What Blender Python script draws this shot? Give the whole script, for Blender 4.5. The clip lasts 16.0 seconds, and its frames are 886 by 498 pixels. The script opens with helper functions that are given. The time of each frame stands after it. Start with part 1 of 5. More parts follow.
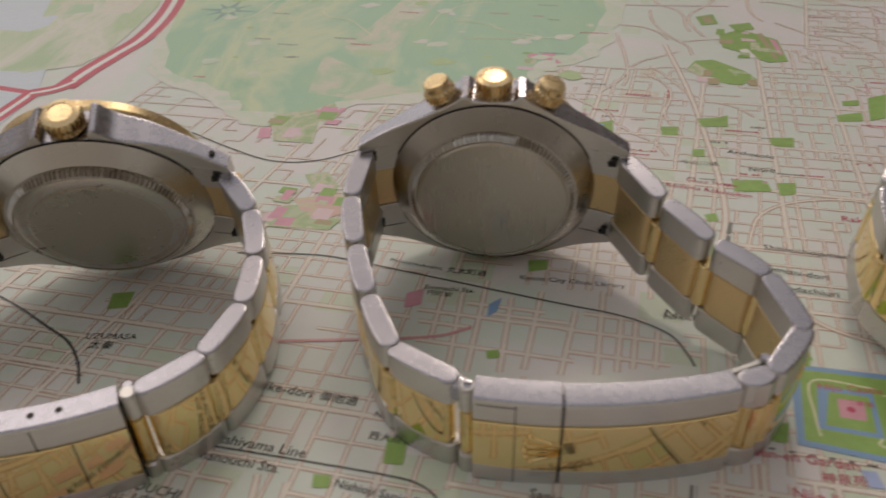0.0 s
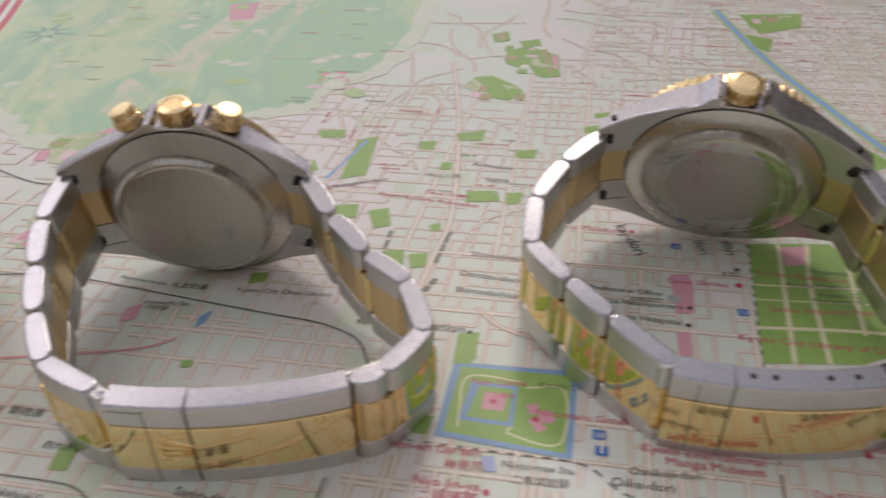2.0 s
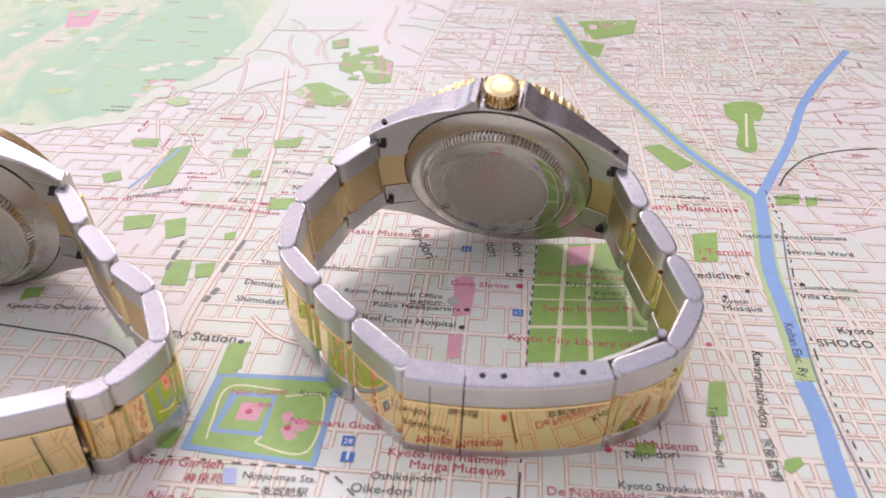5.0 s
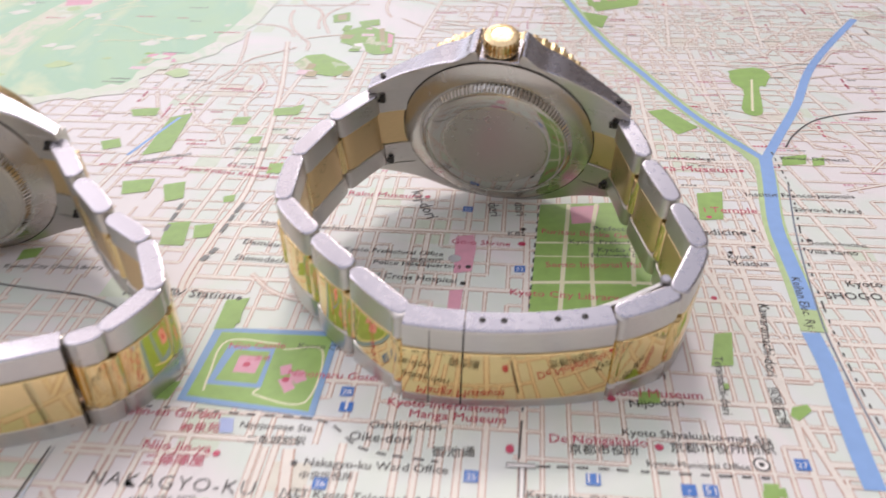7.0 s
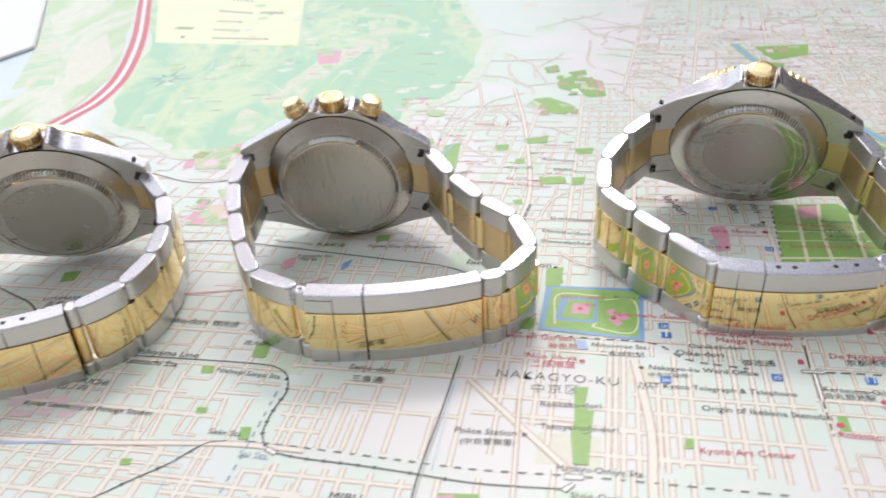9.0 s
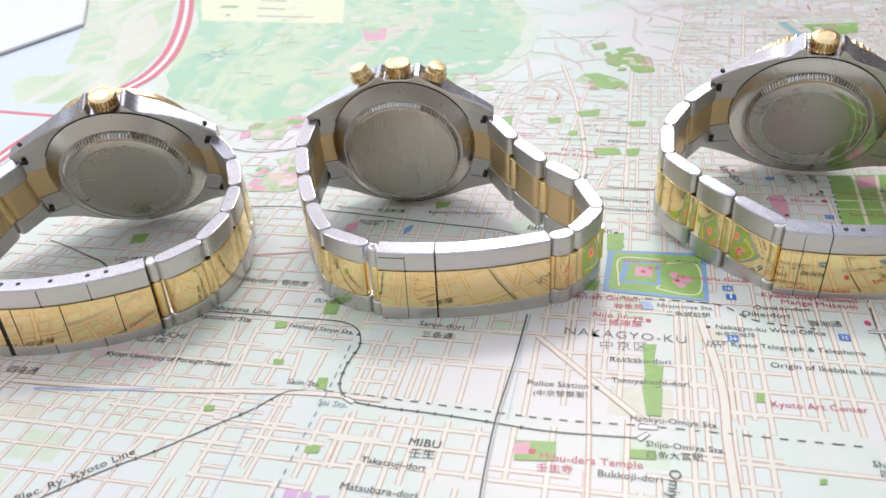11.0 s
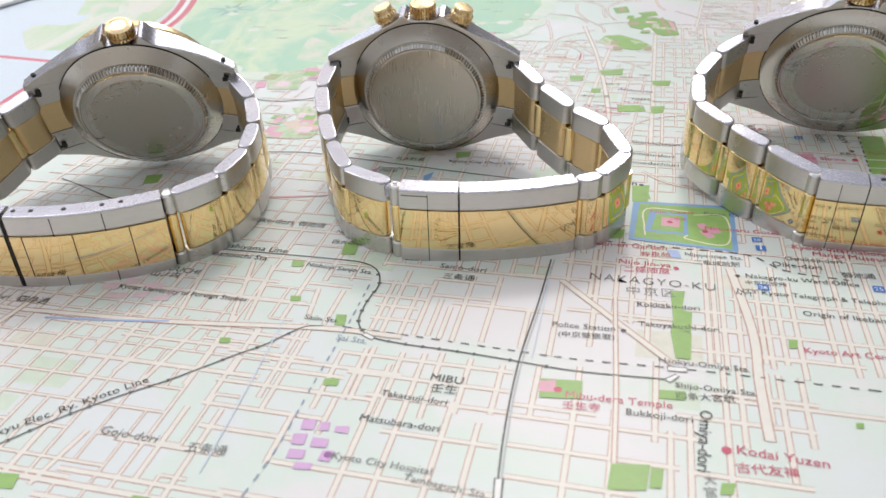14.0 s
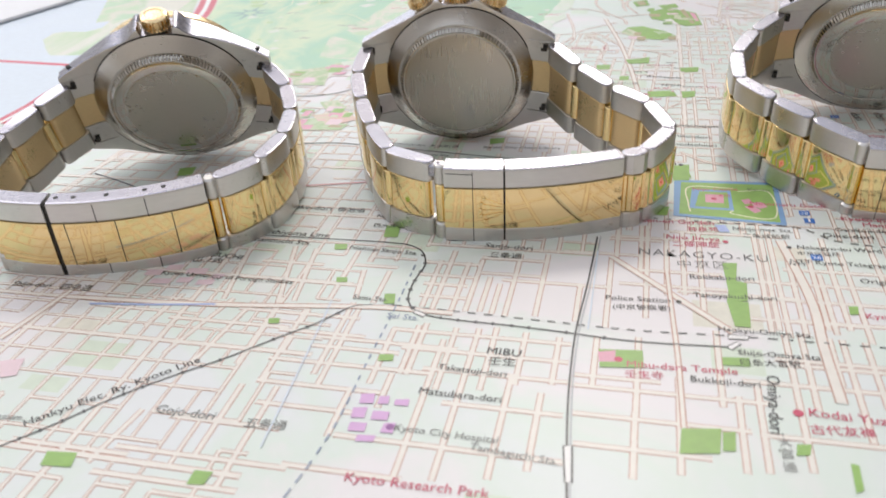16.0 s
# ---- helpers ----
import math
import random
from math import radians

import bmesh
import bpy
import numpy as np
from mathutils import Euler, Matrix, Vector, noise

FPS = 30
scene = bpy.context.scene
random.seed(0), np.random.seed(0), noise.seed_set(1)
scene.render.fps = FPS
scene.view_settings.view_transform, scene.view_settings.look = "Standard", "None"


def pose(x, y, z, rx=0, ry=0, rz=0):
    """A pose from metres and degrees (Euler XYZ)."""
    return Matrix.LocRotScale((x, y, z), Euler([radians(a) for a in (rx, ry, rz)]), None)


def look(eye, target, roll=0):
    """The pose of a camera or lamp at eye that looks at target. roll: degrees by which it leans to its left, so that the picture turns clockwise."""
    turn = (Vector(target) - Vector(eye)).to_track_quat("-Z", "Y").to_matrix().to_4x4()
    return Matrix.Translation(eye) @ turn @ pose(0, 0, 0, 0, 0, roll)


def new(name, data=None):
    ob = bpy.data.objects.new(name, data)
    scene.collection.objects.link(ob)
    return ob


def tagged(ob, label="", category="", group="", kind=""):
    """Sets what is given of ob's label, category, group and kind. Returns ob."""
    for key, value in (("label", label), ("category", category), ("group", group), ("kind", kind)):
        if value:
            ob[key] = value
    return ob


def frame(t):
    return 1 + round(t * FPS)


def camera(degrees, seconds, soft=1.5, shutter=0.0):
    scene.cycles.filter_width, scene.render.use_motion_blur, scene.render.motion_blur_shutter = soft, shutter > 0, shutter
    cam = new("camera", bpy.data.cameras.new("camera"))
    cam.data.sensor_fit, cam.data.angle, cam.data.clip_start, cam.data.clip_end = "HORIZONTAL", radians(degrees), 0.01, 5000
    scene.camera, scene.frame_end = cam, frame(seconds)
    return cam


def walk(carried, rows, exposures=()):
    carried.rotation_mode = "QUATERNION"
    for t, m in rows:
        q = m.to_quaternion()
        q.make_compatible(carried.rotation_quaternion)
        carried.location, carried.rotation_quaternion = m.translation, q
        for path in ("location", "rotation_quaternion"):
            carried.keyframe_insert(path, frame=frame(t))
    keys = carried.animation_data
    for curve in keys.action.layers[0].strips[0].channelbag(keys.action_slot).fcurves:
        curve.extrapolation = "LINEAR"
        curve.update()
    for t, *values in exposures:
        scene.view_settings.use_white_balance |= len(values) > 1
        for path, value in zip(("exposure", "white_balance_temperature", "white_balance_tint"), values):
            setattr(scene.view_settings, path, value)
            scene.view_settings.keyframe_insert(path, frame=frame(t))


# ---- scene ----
cam = camera(58.0, 16.0, soft=1.5, shutter=0.6)
PATH = [
    (0.0, pose(-0.04634, -0.09687, 0.09776, 54.277, 2.349, 3.441)),
    (0.5, pose(-0.03759, -0.09751, 0.09988, 54.111, 2.107, 2.514)),
    (1.0, pose(-0.03385, -0.09699, 0.09936, 53.966, 1.776, 2.103)),
    (1.5, pose(-0.01533, -0.10148, 0.10276, 54.143, 1.291, 1.769)),
    (2.0, pose(0.00298, -0.10371, 0.10330, 54.602, 1.777, -0.398)),
    (2.5, pose(0.01657, -0.10628, 0.10856, 54.365, 0.161, -1.957)),
    (3.0, pose(0.02314, -0.10668, 0.10775, 54.140, -0.170, -3.119)),
    (3.5, pose(0.02401, -0.10614, 0.10740, 52.711, -0.216, -4.091)),
    (4.0, pose(0.02915, -0.10557, 0.10684, 54.882, -0.108, -4.390)),
    (6.5, pose(0.03588, -0.10369, 0.09355, 55.187, 0.830, -6.072)),
    (7.0, pose(0.03535, -0.10765, 0.09338, 55.049, 0.880, -4.929)),
    (7.5, pose(0.02144, -0.12432, 0.09471, 56.167, 0.631, -1.038)),
    (8.0, pose(0.01361, -0.13449, 0.10062, 57.986, 1.308, -0.936)),
    (8.5, pose(0.00226, -0.14758, 0.10499, 59.549, 2.520, -0.067)),
    (9.0, pose(-0.01449, -0.15711, 0.10633, 59.755, 3.638, 0.401)),
    (9.5, pose(-0.02089, -0.16055, 0.10279, 59.107, 3.160, 1.084)),
    (12.0, pose(-0.02558, -0.16422, 0.10386, 59.215, 4.516, 2.365)),
    (12.5, pose(-0.02571, -0.16457, 0.10415, 58.990, 4.673, 2.303)),
    (13.0, pose(-0.02864, -0.16561, 0.09956, 58.850, 3.806, 2.835)),
    (13.5, pose(-0.02981, -0.16539, 0.09544, 57.879, 2.802, 3.150)),
    (14.0, pose(-0.03028, -0.16527, 0.09276, 58.259, 2.449, 2.941)),
    (14.5, pose(-0.03401, -0.16805, 0.09051, 59.260, 2.832, 3.550)),
    (15.0, pose(-0.03628, -0.17027, 0.09046, 59.524, 2.870, 4.372)),
    (15.5, pose(-0.03684, -0.16996, 0.09052, 59.693, 3.479, 4.342)),
    (16.0, pose(-0.03925, -0.16812, 0.08575, 59.386, 3.615, 2.545)),
]
EXPOSURES = [(0.0, -1.22, 7900, 16), (1.0, -1.14, 7800, 15), (1.5, -0.98, 7300, 15), (2.2, -0.74, 7350, 18), (3.0, -0.20, 7000, 15), (4.2, -0.13, 7050, 22), (6.3, -0.16, 6950, 28),
             (7.2, -0.16, 7050, 18), (8.2, -0.08, 6850, 12), (9.1, -0.06, 6700, 10), (9.5, -0.06, 6700, 14), (12.5, -0.13, 6550, 9), (14.0, -0.19, 6750, 11), (16.0, -0.20, 6850, 13)]
walk(cam, PATH, EXPOSURES)
cam.data.dof.use_dof, cam.data.dof.focus_distance, cam.data.dof.aperture_fstop = True, 0.195, 34.0

# ---- light: daylight from a window beyond the table, with two added fill lamps overhead ----
world = bpy.data.worlds.new("sky")
scene.world = world
world.use_nodes = True
wn = world.node_tree.nodes
sky = wn.new("ShaderNodeTexSky")
sky.sky_type, sky.sun_disc = "NISHITA", False
sky.sun_elevation, sky.sun_rotation = radians(48), radians(-20)
world.node_tree.links.new(sky.outputs[0], wn["Background"].inputs[0])
wn["Background"].inputs[1].default_value = 0.1

sun = new("sun", bpy.data.lights.new("sun", "SUN"))
sun.data.energy, sun.data.angle, sun.data.color = 1.0, radians(12), (1.0, 0.96, 0.9)
sun.matrix_world = look((0.6, 4.0, 4.4), (0, 0, 0))

WINDOW_LIGHT, OVERHEAD_FILL, GLINT_FILL = 14.0, 28.2, 8.0
glow = new("window_daylight", bpy.data.lights.new("window_daylight", "AREA"))
glow.data.shape, glow.data.size, glow.data.size_y = "RECTANGLE", 2.2, 1.25
glow.data.energy, glow.data.color = WINDOW_LIGHT, (0.93, 0.98, 1.0)
glow.matrix_world = look((-0.85, 1.85, 0.9), (-0.85, 0.0, 0.9))
# unseen overhead lamp, added to light map and steel broadly from above
overhead_lamp = new("skylight_daylight", bpy.data.lights.new("skylight_daylight", "AREA"))
overhead_lamp.data.shape, overhead_lamp.data.size, overhead_lamp.data.size_y = "RECTANGLE", 3.1, 3.6
overhead_lamp.data.energy, overhead_lamp.data.color = OVERHEAD_FILL, (0.95, 0.98, 1.0)
overhead_lamp.matrix_world = pose(-0.6, 0.0, 1.70)
# brighter unseen patch, added so that the left-hand steel edges shine white
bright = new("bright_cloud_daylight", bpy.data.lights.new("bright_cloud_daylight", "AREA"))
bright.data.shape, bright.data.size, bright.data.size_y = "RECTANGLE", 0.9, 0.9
bright.data.energy, bright.data.color = GLINT_FILL, (0.99, 0.98, 1.0)
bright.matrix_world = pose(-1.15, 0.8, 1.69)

MM = 0.001


# ---- materials ----
def nodes_of(name):
    m = bpy.data.materials.new(name)
    m.use_nodes = True
    n = m.node_tree.nodes
    return m, n, m.node_tree.links, n["Principled BSDF"]


def plain(name, color, rough=0.5, metal=0.0, vary=0.1, grain=900.0, bump=0.02, coat=0.0, stretch=(1, 1, 1), rough_vary=0.08):
    """Colour that drifts at two scales, with fine relief."""
    m, n, l, b = nodes_of(name)
    co = n.new("ShaderNodeTexCoord")
    mp = n.new("ShaderNodeMapping")
    mp.inputs["Scale"].default_value = stretch
    l.new(co.outputs["Object"], mp.inputs[0])
    small, large = n.new("ShaderNodeTexNoise"), n.new("ShaderNodeTexNoise")
    small.inputs["Scale"].default_value, small.inputs["Detail"].default_value = grain, 3
    large.inputs["Scale"].default_value, large.inputs["Detail"].default_value = grain / 18, 2
    l.new(mp.outputs[0], small.inputs["Vector"])
    l.new(co.outputs["Object"], large.inputs["Vector"])
    both = n.new("ShaderNodeMath")
    both.operation = "ADD"
    l.new(small.outputs[0], both.inputs[0])
    l.new(large.outputs[0], both.inputs[1])
    ramp = n.new("ShaderNodeMapRange")
    ramp.inputs[1].default_value, ramp.inputs[2].default_value = 0.6, 1.4
    ramp.inputs[3].default_value, ramp.inputs[4].default_value = 1 - vary, 1 + vary
    l.new(both.outputs[0], ramp.inputs[0])
    mix = n.new("ShaderNodeVectorMath")
    mix.operation = "SCALE"
    mix.inputs[0].default_value = color
    l.new(ramp.outputs[0], mix.inputs["Scale"])
    l.new(mix.outputs[0], b.inputs["Base Color"])
    rr = n.new("ShaderNodeMapRange")
    rr.inputs[1].default_value, rr.inputs[2].default_value = 0.6, 1.4
    rr.inputs[3].default_value, rr.inputs[4].default_value = max(0.02, rough - rough_vary), rough + rough_vary
    l.new(both.outputs[0], rr.inputs[0])
    l.new(rr.outputs[0], b.inputs["Roughness"])
    b.inputs["Metallic"].default_value = metal
    b.inputs["Coat Weight"].default_value = coat
    b.inputs["Coat Roughness"].default_value = 0.12
    if bump:
        bp = n.new("ShaderNodeBump")
        bp.inputs["Strength"].default_value, bp.inputs["Distance"].default_value = bump, 0.0002
        l.new(small.outputs[0], bp.inputs["Height"])
        l.new(bp.outputs[0], b.inputs["Normal"])
    return m


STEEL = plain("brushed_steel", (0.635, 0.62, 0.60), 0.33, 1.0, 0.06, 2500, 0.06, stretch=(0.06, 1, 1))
# polished finish; base darkened and lilac to hold down the overhead lamps' reflection
STEEL_SIDE = plain("polished_steel_dimmed", (0.41, 0.405, 0.45), 0.27, 1.0, 0.03, 700, 0.01, rough_vary=0.05)
STEEL_BACK = plain("satin_steel_back", (0.57, 0.535, 0.475), 0.3, 1.0, 0.025, 2500, 0.02, stretch=(1, 1, 0.05))
STEEL_TURNED = plain("turned_steel", (0.58, 0.56, 0.525), 0.25, 1.0, 0.01, 400, 0.0)
turned_nodes = STEEL_TURNED.node_tree.nodes
turned_way = turned_nodes.new("ShaderNodeTangent")
turned_way.direction_type, turned_way.axis = "RADIAL", "Y"
STEEL_TURNED.node_tree.links.new(turned_way.outputs[0], turned_nodes["Principled BSDF"].inputs["Tangent"])
turned_nodes["Principled BSDF"].inputs["Anisotropic"].default_value = 0.88
STEEL_RING = plain("mirror_steel", (0.55, 0.53, 0.49), 0.09, 1.0, 0.03, 500, 0.0, rough_vary=0.03)
STICKER = plain("matt_plastic_film", (0.47, 0.45, 0.40), 0.3, 0.8, 0.03, 900, 0.004)
GOLD = plain("polished_gold", (0.90, 0.69, 0.35), 0.07, 1.0, 0.04, 600, 0.006, rough_vary=0.03)
GOLD_SATIN = plain("satin_gold", (0.78, 0.58, 0.32), 0.32, 1.0, 0.06, 2500, 0.05, stretch=(0.06, 1, 1))
GOLD_CROWN = plain("crown_gold", (0.86, 0.66, 0.38), 0.27, 1.0, 0.05, 900, 0.02)
DARK = plain("recess_black", (0.02, 0.018, 0.016), 0.5, 0.2)
GLASS_DIAL = plain("dial_black", (0.02, 0.02, 0.02), 0.1, 0.0, coat=1.0)

GLOSS = 0.42


def ink(name, color, vary=0.06):
    return plain(name, color, GLOSS, 0.0, vary, 420, 0.03)


def mottled(name, colors, scale, stretch=(1, 1, 1)):
    """Printed hill shading: soft patches of several greens."""
    m, n, l, b = nodes_of(name)
    co, mp = n.new("ShaderNodeTexCoord"), n.new("ShaderNodeMapping")
    mp.inputs["Scale"].default_value = stretch
    mp.inputs["Rotation"].default_value = (0, 0, 0.7)
    l.new(co.outputs["Object"], mp.inputs[0])
    t = n.new("ShaderNodeTexNoise")
    t.inputs["Scale"].default_value, t.inputs["Detail"].default_value, t.inputs["Roughness"].default_value, t.inputs["Distortion"].default_value = scale, 5, 0.6, 0.6
    l.new(mp.outputs[0], t.inputs["Vector"])
    r = n.new("ShaderNodeValToRGB")
    for k, c in enumerate(colors):
        e = r.color_ramp.elements[k] if k < 2 else r.color_ramp.elements.new(0.5)
        e.color = (*c, 1)
    for k, e in enumerate(r.color_ramp.elements):
        e.position = 0.36 + 0.3 * k / (len(colors) - 1)
    l.new(t.outputs[0], r.inputs[0])
    l.new(r.outputs[0], b.inputs["Base Color"])
    b.inputs["Roughness"].default_value = GLOSS
    return m


PAPER = mottled("map_paper", ((0.745, 0.775, 0.775), (0.80, 0.775, 0.78), (0.70, 0.785, 0.715), (0.80, 0.772, 0.775)), 17)
WHITE = ink("print_white", (0.86, 0.85, 0.83))
STREET_EDGE = ink("print_street_edge", (0.57, 0.32, 0.245))
STREET_FILL = ink("print_street_fill", (0.82, 0.78, 0.71))
PARK = ink("print_park_green", (0.29, 0.49, 0.14), 0.14)
SAGE = mottled("print_sage_green", ((0.40, 0.55, 0.28), (0.56, 0.65, 0.45), (0.66, 0.66, 0.50), (0.42, 0.57, 0.30)), 90)
SALMON = mottled("print_salmon", ((0.74, 0.50, 0.44), (0.78, 0.62, 0.54), (0.70, 0.62, 0.46), (0.76, 0.54, 0.48)), 120)
HERITAGE = ink("print_olive_brown", (0.47, 0.40, 0.24), 0.1)
PARKDARK = ink("print_dark_green", (0.25, 0.42, 0.16))
WOOD = mottled("print_forest_green", ((0.33, 0.61, 0.41), (0.45, 0.67, 0.43), (0.64, 0.74, 0.50), (0.39, 0.64, 0.46)), 22, (1, 0.45, 1))
MEADOW = mottled("print_meadow", ((0.52, 0.68, 0.44), (0.68, 0.74, 0.55), (0.72, 0.70, 0.58), (0.46, 0.66, 0.44)), 40)
WEST = mottled("print_hills", ((0.48, 0.64, 0.40), (0.62, 0.70, 0.52), (0.76, 0.75, 0.66), (0.50, 0.66, 0.40)), 26, (1, 0.4, 1))
PLAIN = ink("print_plain_land", (0.74, 0.72, 0.62), 0.1)
TINT = ink("print_pale_green", (0.66, 0.75, 0.62))
WOODPALE = mottled("print_forest_rim", ((0.60, 0.74, 0.58), (0.72, 0.77, 0.66), (0.76, 0.77, 0.70), (0.66, 0.75, 0.60)), 60)
WATER = ink("print_moat_blue", (0.23, 0.41, 0.66))
RIVER = ink("print_river_blue", (0.25, 0.44, 0.78))
RIVERDARK = ink("print_river_edge", (0.2, 0.24, 0.3))
RIVERBANK = ink("print_bank_green", (0.48, 0.64, 0.33), 0.12)
STREAM = ink("print_stream_blue", (0.42, 0.52, 0.80))
LAKE = ink("print_pale_blue", (0.66, 0.74, 0.82))
CAMPUS = ink("print_campus_pink", (0.76, 0.38, 0.48), 0.1)
CAMPUSPALE = ink("print_pale_pink", (0.80, 0.62, 0.66), 0.1)
CLINIC = ink("print_clinic_violet", (0.68, 0.42, 0.68))
CLINICDARK = ink("print_violet", (0.3, 0.12, 0.32))
PATH_CREAM = ink("print_path_cream", (0.80, 0.79, 0.56))
LEGEND = ink("print_legend_cream", (0.84, 0.85, 0.58))
ROADRED = ink("print_expressway_red", (0.66, 0.10, 0.15))
ROADPINK = ink("print_road_pink", (0.72, 0.38, 0.40))
RAIL = ink("print_rail_grey", (0.10, 0.10, 0.10))
LANE = ink("print_lane_grey", (0.5, 0.52, 0.54))
SUBWAY = ink("print_subway_blue", (0.28, 0.34, 0.46))
INK = ink("print_black", (0.06, 0.06, 0.06))
GREY = ink("print_grey", (0.22, 0.23, 0.22))
SERIF = ink("print_district_grey", (0.14, 0.14, 0.14))
CULTURE = ink("print_crimson", (0.60, 0.08, 0.15))
SIGN_BLUE = ink("print_sign_blue", (0.04, 0.19, 0.58))
TABLE_WHITE = plain("white_laminate", (0.80, 0.79, 0.79), 0.4, 0.0, 0.03, 60, 0.02)
CARD_WHITE = plain("white_card", (0.84, 0.84, 0.86), 0.5, 0.0, 0.02, 200, 0.02)
WALL_PAINT = plain("wall_paint", (0.80, 0.78, 0.75), 0.8, 0.0, 0.04, 40, 0.1)
CEILING_PAINT = plain("ceiling_paint", (0.80, 0.79, 0.78), 0.85, 0.0, 0.03, 40, 0.1)
FLOOR_WOOD = plain("floor_wood", (0.40, 0.29, 0.19), 0.45, 0.0, 0.2, 30, 0.1, stretch=(1, 0.1, 1))
FRAME_WHITE = plain("window_white", (0.78, 0.78, 0.77), 0.4, 0.0, 0.03, 60, 0.02)


# ---- mesh helpers ----
def finish(bm, name, material, parent=None, smooth=None):
    bmesh.ops.recalc_face_normals(bm, faces=bm.faces[:])
    me = bpy.data.meshes.new(name)
    bm.to_mesh(me)
    bm.free()
    me.materials.append(material)
    if smooth is not None:
        me.shade_smooth()
        me.set_sharp_from_angle(angle=radians(smooth))
    ob = new(name, me)
    ob.parent = parent
    return ob


def part(name, bm, material, parent, label="", smooth=None):
    ob = finish(bm, name, material, parent, smooth)
    return tagged(ob, label)


def thing(name, m, label, category, group=""):
    ob = new(name)
    ob.empty_display_size = 0.01
    ob.matrix_world = m
    return tagged(ob, label, category, group)


def box(bm, x0, x1, y0, y1, z0, z1, bevel=0.0):
    vs = [bm.verts.new((x, y, z)) for z in (z0, z1) for x, y in ((x0, y0), (x1, y0), (x1, y1), (x0, y1))]
    fs = [bm.faces.new([vs[i] for i in q]) for q in ((3, 2, 1, 0), (4, 5, 6, 7), (0, 1, 5, 4), (1, 2, 6, 5), (2, 3, 7, 6), (3, 0, 4, 7))]
    if bevel:
        es = list({e for f in fs for e in f.edges})
        bmesh.ops.bevel(bm, geom=es, offset=bevel, segments=2, affect="EDGES", profile=0.5)
    return bm


def loft(bm, rings, closed=False, caps=True):
    """Quads between equal rings of points."""
    made = [[bm.verts.new(p) for p in ring] for ring in rings]
    n = len(made[0])
    pairs = list(zip(made, made[1:])) + ([(made[-1], made[0])] if closed else [])
    for a, b in pairs:
        for i in range(n):
            j = (i + 1) % n
            bm.faces.new((a[i], a[j], b[j], b[i]))
    if caps and not closed:
        bm.faces.new(made[0][::-1])
        bm.faces.new(made[-1])
    return made


def lathe(bm, profile, steps=96, axis="y", centre=(0, 0, 0), teeth=None):
    """A body turned about an axis; profile rows are (radius, height); teeth = (row numbers, count, depth)."""
    rings = []
    for k, (r, h) in enumerate(profile):
        ring = []
        for i in range(steps):
            a = 2 * math.pi * i / steps
            q = r
            if teeth and k in teeth[0] and (i * teeth[1] * 2 // steps) % 2:
                q = r - teeth[2]
            c, s = q * math.cos(a), q * math.sin(a)
            p = (c, h, s) if axis == "y" else (c, s, h)
            ring.append(tuple((p[d] + centre[d]) * MM for d in range(3)))
        rings.append(ring)
    loft(bm, rings)
    return bm


def capsule(bm, a, b, thick, z0, z1, inward, swell=0.25, bevel=0.3, pull=0.0):
    """One bracelet piece: a rounded lozenge from a to b, thick towards the inside of the loop, between two widths."""
    a, b = Vector(a), Vector(b)
    d = b - a
    length = d.length
    d.normalize()
    n = Vector((-d.y, d.x)) * inward
    r = thick * 0.5
    pts = []
    gap = 0.16
    for s, side in ((0, 1), (1, -1)):
        for k in range(7):
            ang = math.pi * k / 6
            if s == 0:
                u = gap + r * (1 - math.sin(ang)) * 0.9
                v = r * (1 + math.cos(ang))
            else:
                u = length - gap - r * (1 - math.sin(ang)) * 0.9
                v = r * (1 - math.cos(ang))
            pts.append((u, v))
    out = []
    for i, (u, v) in enumerate(pts):
        out.append((u, v))
        if i == 6:
            for f in (0.3, 0.5, 0.7):
                out.append((length * f, -swell * math.sin(math.pi * f)))
        if i == 13:
            for f in (0.7, 0.5, 0.3):
                out.append((length * f, thick + 0.1 - swell * 0.4))
    rings = []
    e = bevel
    cu, cv = length / 2, r
    for z, k in ((z0, e + 0.1), (z0, e), (z0 + e * 0.35, e * 0.3), (z0 + e, 0), (z0 + e + 0.06, 0), (z1 - e - 0.06, 0), (z1 - e, 0), (z1 - e * 0.35, e * 0.3), (z1, e), (z1, e + 0.1)):
        ring = []
        for u, v in out:
            su = u + (k if u < cu else -k) * min(1, abs(u - cu) / cu)
            sv = v + (k if v < cv else -k) * min(1, abs(v - cv) / max(cv, 0.1))
            p = a + d * su + n * (sv + pull)
            ring.append((p.x * MM, p.y * MM, z * MM))
        rings.append(ring)
    loft(bm, rings)
    return bm


